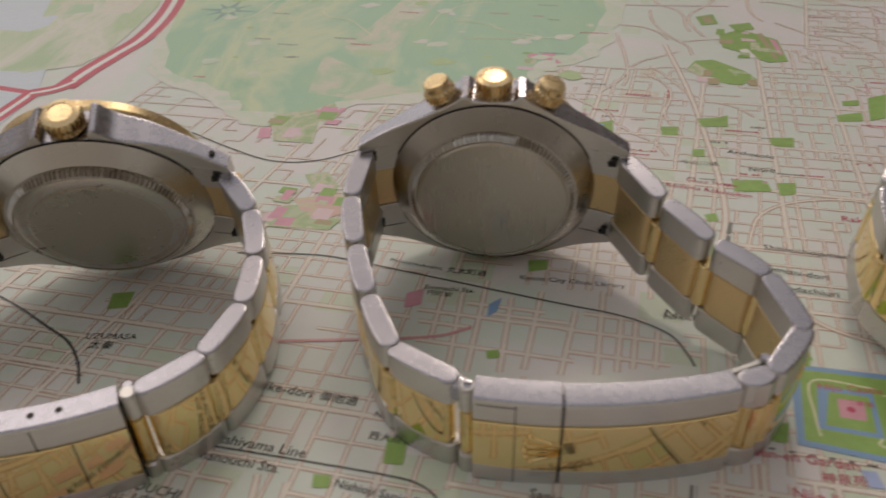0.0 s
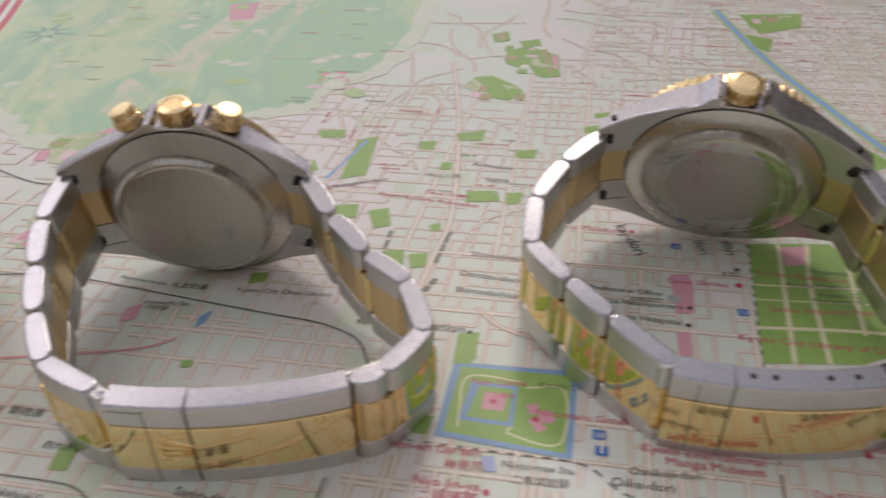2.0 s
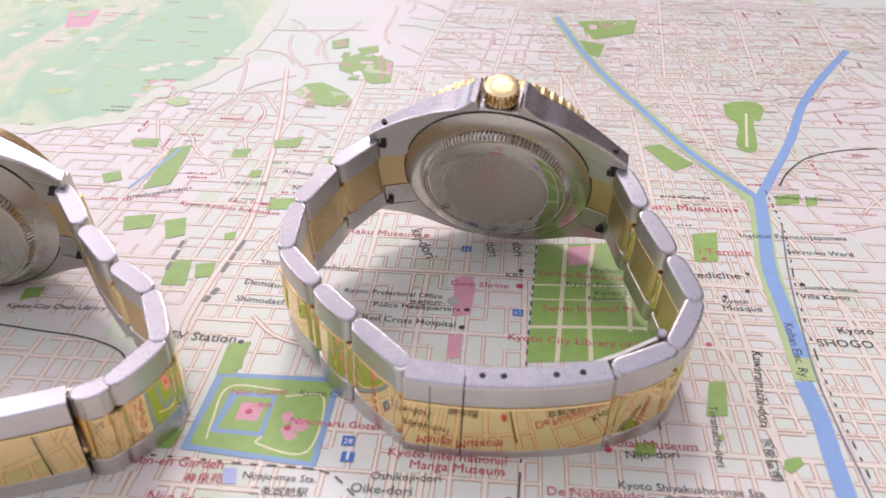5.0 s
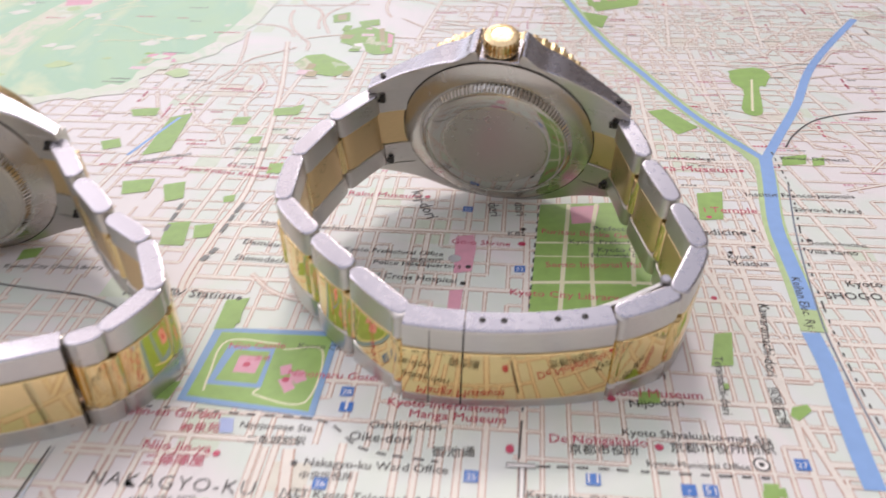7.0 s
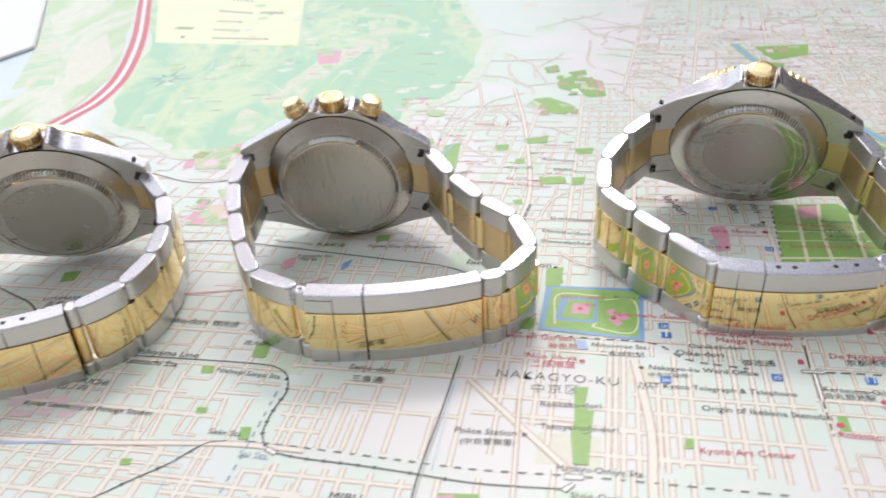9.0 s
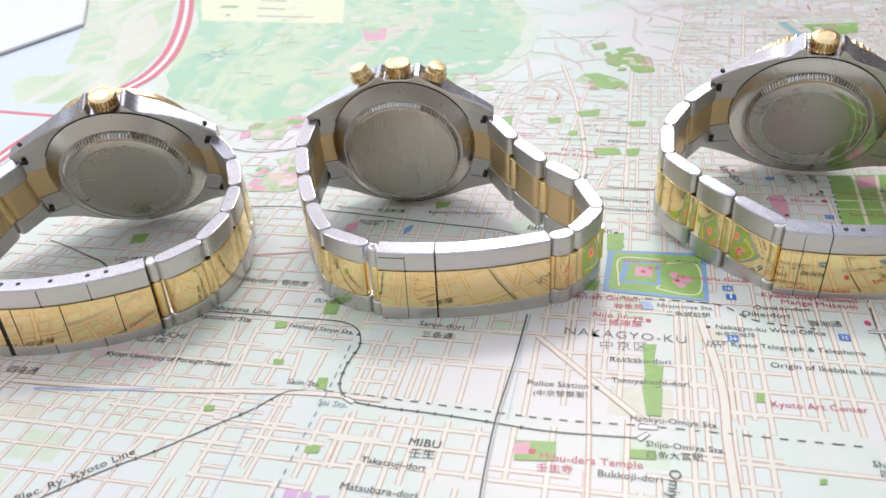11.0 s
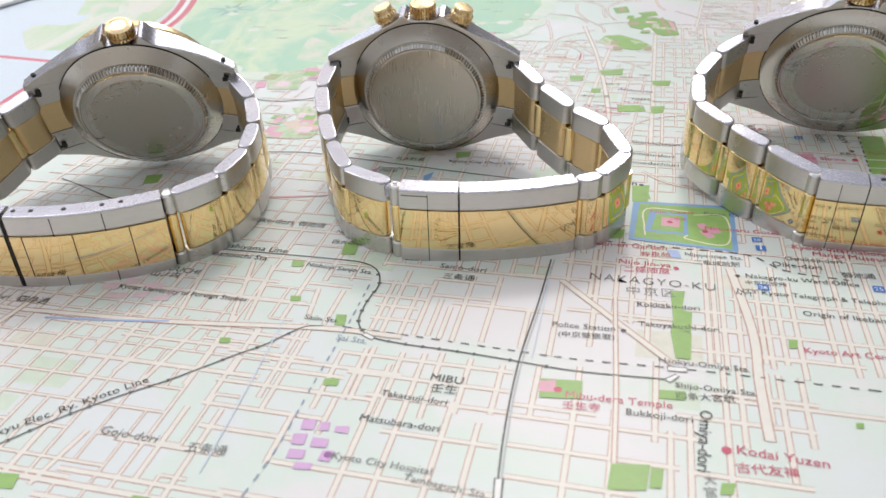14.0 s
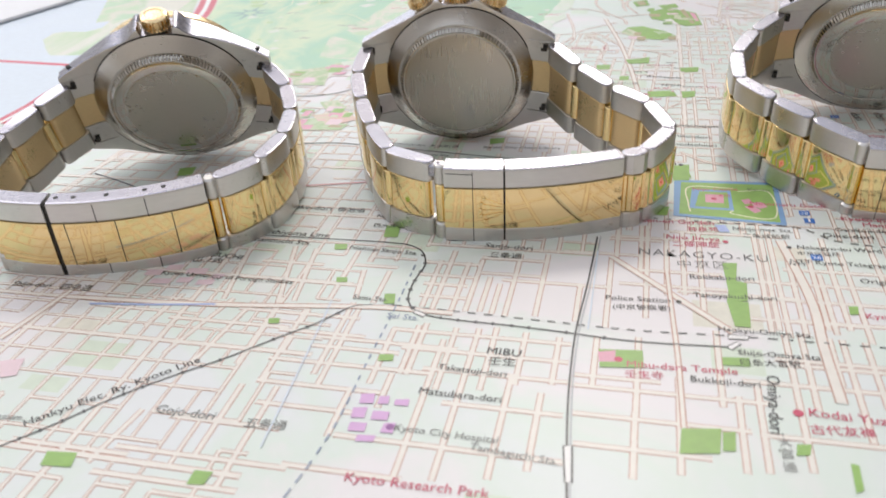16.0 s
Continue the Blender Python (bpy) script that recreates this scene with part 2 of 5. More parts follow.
def band(bm, pts, inward, t0, t1, z0, z1, bevel=0.25):
    """A bar that follows a bent line in the loop's plane; t0 to t1 is its depth to the inside, z0 to z1 its width (pairs: start, end)."""
    pts = [Vector(p) for p in pts]
    rings = []
    for i, p in enumerate(pts):
        d = (pts[min(i + 1, len(pts) - 1)] - pts[max(i - 1, 0)]).normalized()
        n = Vector((-d.y, d.x)) * inward
        f = i / (len(pts) - 1)
        lo, hi = z0[0] + (z0[1] - z0[0]) * f, z1[0] + (z1[1] - z1[0]) * f
        e = bevel
        s = e * 1.25
        sec = ((t0 + e, lo), (t0 + s, lo), (t1 - s, lo), (t1 - e, lo), (t1, lo + e), (t1, lo + s), (t1, hi - s), (t1, hi - e), (t1 - e, hi), (t1 - s, hi), (t0 + s, hi), (t0 + e, hi), (t0 + e * 0.3, hi - e * 0.3), (t0, hi - e), (t0, hi - s), (t0, lo + s), (t0, lo + e), (t0 + e * 0.3, lo + e * 0.3))
        rings.append([((p + n * t).x * MM, (p + n * t).y * MM, z * MM) for t, z in sec])
    loft(bm, rings)
    return bm


def arc(a, b, sag, steps=8, f0=0.0, f1=1.0):
    """Points on a shallow bow from a to b that swells by sag away from the loop."""
    a, b = Vector(a), Vector(b)
    d = b - a
    n = Vector((d.y, -d.x)).normalized()
    out = []
    for i in range(steps + 1):
        f = f0 + (f1 - f0) * i / steps
        out.append(a + d * f + n * sag * 4 * f * (1 - f))
    return out


# ---- the room, closed all round ----
def slab(name, x0, x1, y0, y1, z0, z1, mat, label):
    bm = bmesh.new()
    box(bm, x0, x1, y0, y1, z0, z1)
    return tagged(finish(bm, name, mat), label, kind="structure")


slab("floor", -2.2, 2.2, -2.6, 2.0, -0.80, -0.75, FLOOR_WOOD, "brown wooden floor under the table")
# unseen ceiling, left open where the added overhead lamps shine in
bm = bmesh.new()
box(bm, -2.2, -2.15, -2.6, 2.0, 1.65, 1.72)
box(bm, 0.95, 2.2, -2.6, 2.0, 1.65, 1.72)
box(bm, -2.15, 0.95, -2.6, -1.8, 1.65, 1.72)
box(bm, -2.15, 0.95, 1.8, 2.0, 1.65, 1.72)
tagged(finish(bm, "ceiling", CEILING_PAINT), "unseen white ceiling with a wide opening for the added overhead lamp", kind="structure")
slab("wall_south", -2.2, 2.2, -2.7, -2.6, -0.8, 1.7, WALL_PAINT, "plain white painted wall behind the camera")
slab("wall_west", -2.3, -2.2, -2.7, 2.0, -0.8, 1.7, WALL_PAINT, "plain white painted side wall of the room")
slab("wall_east", 2.2, 2.3, -2.7, 2.0, -0.8, 1.7, WALL_PAINT, "plain white painted side wall of the room")


def wall_with_opening():
    bm = bmesh.new()
    x0, x1, z0, z1 = -2.0, 0.3, 0.25, 1.55
    box(bm, -2.2, x0, 1.8, 1.95, -0.8, 1.7)
    box(bm, x1, 2.2, 1.8, 1.95, -0.8, 1.7)
    box(bm, x0, x1, 1.8, 1.95, -0.8, z0)
    box(bm, x0, x1, 1.8, 1.95, z1, 1.7)
    tagged(finish(bm, "wall_north", WALL_PAINT), "plain white painted wall with a window", kind="structure")
    win = new("window_1")
    win.matrix_world = pose(0, 1.87, 0)
    tagged(win, "wide white framed window letting daylight in", "window", kind="structure")
    for nm, b in (("side_frame", (x0, x0 + 0.05, z0, z1)), ("side_frame", (x1 - 0.05, x1, z0, z1)), ("sill", (x0 + 0.05, x1 - 0.05, z0, z0 + 0.05)), ("head_frame", (x0 + 0.05, x1 - 0.05, z1 - 0.05, z1)), ("mullion", (-0.87, -0.83, z0 + 0.05, z1 - 0.05))):
        bm = bmesh.new()
        box(bm, b[0], b[1], -0.03, 0.03, b[2], b[3], 0.004)
        part(nm, bm, FRAME_WHITE, win)


wall_with_opening()


# ---- the table and the map ----
def build_table():
    t = thing("table", pose(0, 0.15, -0.75), "white laminate table under the spread city map", "table")
    bm = bmesh.new()
    box(bm, -0.8, 0.8, -0.55, 0.55, 0.722, 0.7494, 0.006)
    part("tabletop", bm, TABLE_WHITE, t)
    for x in (-0.74, 0.74):
        for y in (-0.49, 0.49):
            bm = bmesh.new()
            box(bm, x - 0.025, x + 0.025, y - 0.025, y + 0.025, 0.0, 0.722, 0.004)
            part("leg", bm, TABLE_WHITE, t)


build_table()

TURN = radians(-10.5)
city_map = thing("city_map", pose(0, 0, 0), "large glossy printed street map of Kyoto spread flat", "map")
tagged(city_map, kind="")
order = [0]


def sheet():
    bm = bmesh.new()
    nx, ny = 60, 50
    x0, x1, y0, y1 = -0.43, 0.40, -0.22, 0.52
    grid = [[bm.verts.new((x0 + (x1 - x0) * i / nx, y0 + (y1 - y0) * j / ny, 0)) for i in range(nx + 1)] for j in range(ny + 1)]
    for j in range(ny):
        for i in range(nx):
            bm.faces.new((grid[j][i], grid[j][i + 1], grid[j + 1][i + 1], grid[j + 1][i]))
    geo = bmesh.ops.extrude_face_region(bm, geom=bm.faces[:])
    for v in geo["geom"]:
        if isinstance(v, bmesh.types.BMVert):
            v.co.z = -0.00025
    return part("paper_sheet", bm, PAPER, city_map)


sheet()


def turned(u, v):
    """From the map's own east and north, in millimetres, to the table."""
    return (u * math.cos(TURN) - v * math.sin(TURN), u * math.sin(TURN) + v * math.cos(TURN))


class Layer:
    """Flat printed shapes of one colour, gathered into one mesh."""

    def __init__(self):
        self.verts, self.faces = [], []

    def poly(self, pts, z):
        k = len(self.verts)
        self.verts += [(x * MM, y * MM, z * MM) for x, y in pts]
        self.faces.append(tuple(range(k, k + len(pts))))

    def strip(self, pts, width, z):
        pts = [Vector(p) for p in pts]
        k = len(self.verts)
        for i, p in enumerate(pts):
            d = (pts[min(i + 1, len(pts) - 1)] - pts[max(i - 1, 0)])
            d = d.normalized() if d.length > 1e-6 else Vector((1, 0))
            n = Vector((-d.y, d.x)) * width / 2
            self.verts += [((p + n).x * MM, (p + n).y * MM, z * MM), ((p - n).x * MM, (p - n).y * MM, z * MM)]
        for i in range(len(pts) - 1):
            a = k + 2 * i
            self.faces.append((a, a + 1, a + 3, a + 2))

    def done(self, name, mat, label=""):
        if not self.faces:
            return None
        me = bpy.data.meshes.new(name)
        me.from_pydata(self.verts, [], self.faces)
        me.materials.append(mat)
        bm = bmesh.new()
        bm.from_mesh(me)
        for f in bm.faces:
            f.normal_update()
            if f.normal.z < 0:
                f.normal_flip()
        bm.to_mesh(me)
        bm.free()
        ob = new(name, me)
        ob.parent = city_map
        return tagged(ob, label)


def smooth_line(pts, per=6):
    """A rounded line through the given places."""
    if len(pts) < 3:
        return pts
    p = [Vector(q) for q in pts]
    p = [p[0] * 2 - p[1]] + p + [p[-1] * 2 - p[-2]]
    out = []
    for i in range(1, len(p) - 2):
        for k in range(per):
            t = k / per
            a, b, c, d = p[i - 1], p[i], p[i + 1], p[i + 2]
            out.append(0.5 * (2 * b + (c - a) * t + (2 * a - 5 * b + 4 * c - d) * t * t + (3 * b - 3 * c + d - a) * t ** 3))
    return out + [p[-2]]


def next_level():
    order[0] += 1
    return 0.116 + order[0] * 0.0001


def area(mat, *pts):
    lay = Layer()
    if len(pts) > 7:
        ring = smooth_line(list(pts) + [pts[0]], 4)[:-1]
        rng = random.Random(len(pts) * 7 + int(pts[0][0]))
        wide = max(p[0] for p in pts) - min(p[0] for p in pts)
        amp = min(1.6, wide * 0.02)
        ring = [(q[0] + rng.uniform(-amp, amp), q[1] + rng.uniform(-amp, amp)) for q in ring]
        lay.poly(ring, next_level())
    else:
        lay.poly(pts, next_level())
    name = {PARK: "park", WATER: "moat", WOOD: "forest", MEADOW: "meadow", CAMPUS: "campus", HERITAGE: "heritage_site", SAGE: "park", SALMON: "heritage_site", LEGEND: "legend_box", LAKE: "lake", WHITE: "station_box"}.get(mat, "tinted_area")
    return lay.done(name, mat)


def rim(mat, grow, *pts):
    """A paler band round a printed area."""
    cx, cy = sum(p[0] for p in pts) / len(pts), sum(p[1] for p in pts) / len(pts)
    for k in (grow, grow * 0.5):
        area(mat, *[(cx + (x - cx) * (1 + k), cy + (y - cy) * (1 + k)) for x, y in pts])


def road(width, *pts):
    """A wider street with salmon edges, laid over the street net."""
    run = smooth_line(list(pts))
    a, b = Layer(), Layer()
    a.strip(run, width, next_level())
    b.strip(run, width - 0.4, next_level())
    a.done("avenue_edge", STREET_EDGE)
    b.done("avenue", STREET_FILL)


def line(mat, width, *pts):
    lay = Layer()
    lay.strip(smooth_line(list(pts)) if len(pts) < 5 or pts[0] != pts[-1] else list(pts), width, next_level())
    name = {RIVER: "river", RAIL: "railway_line", ROADRED: "expressway", WHITE: "expressway_centre", PATH_CREAM: "park_path"}.get(mat, "drawn_line")
    return lay.done(name, mat)


def dashes(mat, width, *pts):
    """Short strokes along a line, as on railways and boundaries."""
    lay = Layer()
    z = next_level()
    run = smooth_line(list(pts), 24)
    gone, on = 0.0, []
    step = 2.9 if width < 0.7 else 3.3
    for a, b in zip(run, run[1:]):
        a, b = Vector(a), Vector(b)
        phase = gone % step
        keep = phase < (step * 0.72 if width < 0.7 else 0.7)
        if keep:
            on.append(a)
        elif len(on) > 1:
            lay.strip(on, width, z)
            on = []
        else:
            on = []
        gone += (b - a).length
    if len(on) > 1:
        lay.strip(on, width, z)
    return lay.done("railway_tick", mat)


def dot(mat, radius, at):
    lay = Layer()
    lay.poly([(at[0] + radius * math.cos(k * math.pi / 7), at[1] + radius * math.sin(k * math.pi / 7)) for k in range(14)], next_level())
    return lay.done("place_dot", mat)


def bar(mat, height, a, b):
    lay = Layer()
    lay.strip([a, b], height, next_level())
    return lay.done("writing_bar", mat)


def lettering(text, mat, a, b, name, z, fill=0.97, shear=0.0):
    """Flat letters from a to b, both on the foot line."""
    cu = bpy.data.curves.new(name, "FONT")
    cu.body, cu.size, cu.resolution_u, cu.fill_mode = text, 1.0, 2, "FRONT"
    cu.shear = shear
    if mat is SERIF:
        cu.offset, cu.space_character = -0.012, 1.12
    ob = bpy.data.objects.new(name, cu)
    scene.collection.objects.link(ob)
    me = bpy.data.meshes.new_from_object(ob.evaluated_get(bpy.context.evaluated_depsgraph_get()))
    bpy.data.objects.remove(ob)
    a, b = Vector(a), Vector(b)
    d = b - a
    xs = [v.co.x for v in me.vertices]
    if not xs:
        return None
    k = d.length * fill / (max(xs) - min(xs)) * MM
    ang = math.atan2(d.y, d.x)
    me.transform(Matrix.Translation((a.x * MM, a.y * MM, z * MM)) @ Matrix.Rotation(ang, 4, "Z") @ Matrix.Diagonal((k, k, 1, 1)) @ Matrix.Translation((-min(xs), 0, 0)))
    me.materials.clear()
    me.materials.append(mat)
    o = new(name, me)
    o.parent = city_map
    return o


def label(text, mat, a, b):
    return lettering(text, mat, a, b, "place_name", next_level() + 0.004)


def shield(number, at):
    """A small blue square with a white number."""
    c, s = math.cos(TURN), math.sin(TURN)
    r = 1.05
    lay = Layer()
    lay.poly([(at[0] + x * c - y * s, at[1] + x * s + y * c) for x, y in ((-r, -r), (r, -r), (r, r), (-r, r))], next_level())
    lay.done("number_sign", SIGN_BLUE)
    w = 0.75 if len(number) > 1 else 0.2
    p = lambda x, y: (at[0] + x * c - y * s, at[1] + x * s + y * c)
    lettering(number, WHITE, p(-w, -0.62), p(w, -0.62), "sign_number", next_level() + 0.004, 1.0)


def streets():
    """The town's street net: pale lanes with salmon edges, drawn east-west and north-south."""
    rng = random.Random(11)
    edge, fill = Layer(), Layer()

    step = [0]

    def known(p, q, w):
        edge.strip([turned(*p), turned(*q)], w, 0.003 + step[0] * 0.0001)
        fill.strip([turned(*p), turned(*q)], w - 0.3, 0.046 + step[0] * 0.0001)

    def centre(u, v):
        """True in the part of the town whose streets are laid one by one."""
        top = -39 if u < -50 else -31 if u < -14 else -19
        return (-61 < u < 56 and -104 < v < top) or (-65 < u < -16 and -7 < v < 19)

    def lane(p, q, w):
        n = max(1, int((Vector(q) - Vector(p)).length / 1.5))
        at = lambda k: (p[0] + (q[0] - p[0]) * k / n, p[1] + (q[1] - p[1]) * k / n)
        start = None
        for k in range(n + 1):
            out = k < n and not centre(*at(k + 0.5))
            if out and start is None:
                start = k
            if not out and start is not None:
                known(at(start), at(k), w)
                start = None

    def district(u0, u1, v0, v1, su, sv, drop, skew=0.0):
        us, vs = [], []
        u = u0
        while u < u1:
            us.append(u)
            u += rng.uniform(*su)
        v = v0
        while v < v1:
            vs.append(v)
            v += rng.uniform(*sv)
        for n, u in enumerate(us):
            w = 1.3 if n % 6 == 0 else rng.uniform(0.7, 0.95)
            step[0] += 1
            a = vs[0]
            for b, c in zip(vs[1:], vs[2:] + [None]):
                if n % 6 and rng.random() < drop or c is None:
                    if b - a > 0.5:
                        lane((u + skew * (a - v0), a), (u + skew * (b - v0), b), w)
                    a = c
        for n, v in enumerate(vs):
            w = 1.3 if n % 5 == 0 else rng.uniform(0.7, 0.95)
            step[0] += 1
            a = us[0]
            for b, c in zip(us[1:], us[2:] + [None]):
                if n % 5 and rng.random() < drop * 0.9 or c is None:
                    if b - a > 0.5:
                        lane((a + skew * (v - v0), v), (b + skew * (v - v0), v), w)
                    a = c


    def northward(*runs):
        """Known streets that run north: easting, two northings, and a second easting where they lean."""
        for u, v0, v1, *far in runs:
            step[0] += 1
            known((u, v0 + 0.5), (far[0] if far else u, v1 - 0.5), 1.15)

    def eastward(*runs):
        """Known streets that run east: northing and two eastings."""
        for v, u0, u1 in runs:
            step[0] += 1
            known((u0 - 0.5, v), (u1 + 0.5, v), 1.15)

    northward((-100.6, -55.3, -67.0, -103.9), (-94.0, -56.2, -66.6, -96.0), (-88.1, -36.8, -55.8, -84.9), (-83.5, -88.8, -100.0, -85.5), (-82.9, -56.3, -73.7, -87.8), (-78.3, -56.5, -75.5, -81.3), (-78.2, -35.5, -56.6, -73.2), (-73.2, -35.9, -54.6, -70.5), (-73.1, -54.8, -74.4), (-69.7, -80.3, -96.0), (-67.0, -55.7, -78.2), (-63.7, -35.8, -53.5), (-63.5, -79.9, -101.5), (-60.2, -42.9, -52.1, -58.7), (-58.6, -54.5, -75.0), (-56.9, -54.9, -77.7))
    northward((-54.8, -42.6, -53.2), (-51.1, -78.3, -88.8), (-48.4, -61.2, -75.9), (-45.3, -73.8, -81.4), (-45.2, -37.2, -53.0), (-44.1, -59.8, -72.7), (-43.1, -33.1, -54.2), (-42.9, -59.0, -72.8), (-39.4, -37.3, -53.8), (-38.7, -63.4, -95.3), (-37.2, -59.7, -75.7), (-36.8, -36.0, -53.4), (-34.1, -42.1, -53.1), (-33.1, -59.3, -94.8), (-31.8, -44.4, -53.6), (-30.0, -58.5, -74.7))
    northward((-29.3, -33.0, -54.0), (-25.4, -70.9, -93.3), (-24.6, -59.3, -72.6), (-23.8, -32.3, -53.2), (-20.1, -74.9, -90.8), (-18.7, -59.9, -71.7), (-16.5, -42.3, -53.7), (-12.3, -58.9, -70.7), (-11.1, -32.0, -54.9), (-10.2, -18.4, -31.5), (-5.4, -77.0, -89.8), (-5.4, -17.9, -37.2), (-5.3, -57.9, -77.0), (-4.2, -17.8, -51.0), (-0.4, -20.8, -43.1), (1.2, -67.7, -88.0))
    northward((2.8, -20.2, -42.6), (6.0, -18.5, -47.5), (7.7, -54.1, -72.9), (10.1, -71.0, -86.2), (13.1, -67.0, -85.7), (17.0, -19.1, -52.3), (18.3, -21.0, -51.6), (18.9, -53.7, -84.6), (19.8, -17.5, -53.4), (21.5, -53.3, -71.7), (22.5, -22.7, -52.9), (25.9, -53.7, -65.3), (26.4, -27.6, -50.4), (27.5, -33.3, -51.5), (27.9, -53.9, -77.5), (29.9, -19.4, -50.0))
    northward((31.5, -54.2, -69.7), (32.6, -24.5, -53.4), (38.4, -14.2, -48.8), (41.3, -13.9, -51.2), (44.7, -19.5, -50.6), (47.5, -19.1, -51.6), (51.3, -12.6, -52.5))
    eastward((-102.0, -83.4, -60.7), (-98.0, -100.4, -80.7), (-96.6, -82.6, -55.2), (-95.9, -55.4, -38.0), (-89.0, -77.5, -59.4), (-88.8, -49.7, -15.4), (-84.7, -13.7, 5.0), (-83.6, -65.0, -48.4), (-79.1, -34.9, -16.7), (-78.6, 13.1, 29.8), (-78.4, -67.2, -46.3), (-78.2, -14.5, 10.9), (-72.4, -67.6, -39.2), (-71.6, -15.3, 14.1), (-71.2, -40.0, -16.0), (-70.5, -95.6, -71.7))
    eastward((-69.0, -15.1, -2.1), (-67.9, -61.6, -46.1), (-66.6, 11.4, 31.9), (-66.1, -45.1, -17.0), (-65.3, -63.3, -36.3), (-64.2, -69.2, -53.5), (-63.5, -92.2, -68.6), (-61.5, 17.5, 53.7), (-61.1, -48.3, -17.0), (-60.2, 17.1, 33.0), (-58.9, -79.6, -56.2), (-49.8, -46.0, -37.9), (-49.1, 11.2, 31.9), (-48.8, 22.1, 42.2), (-48.1, -73.9, -59.2), (-45.6, -46.3, -38.5))
    eastward((-42.5, 19.3, 54.5), (-42.4, -20.8, -11.1), (-42.4, -48.1, -37.1), (-42.4, -31.2, -15.8), (-42.0, 1.9, 22.0), (-41.5, -82.7, -69.8), (-40.7, -62.4, -54.0), (-40.6, -8.8, 13.1), (-40.4, -35.9, -24.7), (-37.7, -47.9, -37.2), (-36.9, 14.3, 37.2), (-35.4, -6.4, 9.4), (-34.7, -36.8, -23.7), (-31.8, 21.7, 54.9), (-30.5, -49.3, -14.8), (-30.0, -20.3, -6.0))
    eastward((-23.7, -11.5, -1.9), (-22.6, -11.2, 9.9), (-19.3, 0.8, 22.1))
    northward((-60.9, 13.0, -0.1, -60.1), (-57.3, 13.7, -5.2, -55.4), (-53.3, 18.1, -6.6, -51.9), (-47.7, 13.8, -5.5, -46.3), (-42.3, 16.6, -4.0, -42.3), (-35.3, 12.0, -4.1, -36.0), (-30.7, 18.9, -2.8, -30.0), (-26.9, 12.8, -1.5, -26.7), (-24.2, 11.7, -0.2, -24.1), (-20.2, 9.4, 0.5, -20.4))
    eastward((7.4, -64.0, -36.6), (7.2, -36.6, -15.7), (4.3, -63.0, -54.0), (-0.8, -62.1, -34.7), (1.4, -34.9, -18.5), (11.1, -55.3, -41.4), (8.9, -50.4, -36.9), (12.2, -33.1, -22.8))
    district(-150, -8, -125, 40, (3.4, 6.4), (3.6, 6.4), 0.17)
    district(-8, 130, -125, 40, (2.4, 4.6), (3.4, 6.4), 0.22)
    district(-100, 5, 40, 130, (3.0, 6.0), (3.2, 6.0), 0.4, 0.06)
    district(5, 110, 40, 150, (2.2, 4.4), (3.0, 5.6), 0.3)
    district(110, 330, -60, 230, (3.0, 6.5), (3.0, 6.5), 0.42, -0.2)
    district(20, 160, 150, 330, (3.0, 6.0), (3.5, 7.0), 0.45, 0.1)
    district(-190, -100, -60, 120, (4.0, 7.0), (4.0, 7.0), 0.5, 0.12)
    # lanes that wander between the hills and the town
    for k in range(110):
        u, v = rng.uniform(-60, 250), rng.uniform(60, 240)
        a = rng.uniform(0, math.pi)
        pts = []
        for s in range(7):
            pts.append(turned(u, v))
            a += rng.uniform(-0.5, 0.5)
            u, v = u + 7 * math.cos(a), v + 7 * math.sin(a)
        run = smooth_line(pts, 4)
        step[0] += 1
        edge.strip(run, 1.0, 0.003 + step[0] * 0.0001)
        fill.strip(run, 0.6, 0.046 + step[0] * 0.0001)
    tagged(edge.done("street_outline", STREET_EDGE), kind="stuff")
    tagged(fill.done("street_net", STREET_FILL), kind="stuff")


def far_notes():
    """Small illegible notes and pale tints spread over the far part of the town."""
    rng = random.Random(5)
    lays = {m: Layer() for m in (GREY, CULTURE, CAMPUS, TINT, RIVERBANK, PLAIN)}
    for k in range(620):
        u, v = rng.uniform(-70, 250), rng.uniform(62, 300)
        if u < 20 and v > 110:
            continue
        m = rng.choice((GREY, GREY, CULTURE, CULTURE, CULTURE, CAMPUS, CAMPUS))
        w, hgt = rng.uniform(3, 9), rng.uniform(0.5, 0.8)
        upright = rng.random() < 0.2
        n = int(w / 0.9)
        for i in range(n):
            if rng.random() < 0.12:
                continue
            p = (u, v + i * 0.9) if upright else (u + i * 0.9, v)
            q = (u, v + i * 0.9 + 0.62) if upright else (u + i * 0.9 + 0.62, v)
            lays[m].strip([turned(*p), turned(*q)], hgt * rng.uniform(0.7, 1.1), 0.09 + k * 0.00004)
    for k in range(150):
        u, v = rng.uniform(-160, 260), rng.uniform(-110, 300)
        a, b = rng.uniform(3, 12), rng.uniform(3, 10)
        lays[rng.choice((TINT, TINT, TINT, PLAIN))].poly([turned(u, v), turned(u + a, v), turned(u + a, v + b), turned(u, v + b)], 0.0008 + k * 0.00001)
    for m, name in ((GREY, "small_note"), (CULTURE, "small_red_note"), (CAMPUS, "small_pink_note"), (TINT, "block_tint"), (PLAIN, "block_tint"), (RIVERBANK, "bank_tint")):
        ob = lays[m].done(name, m)
        if ob:
            tagged(ob, kind="stuff")


streets()
far_notes()


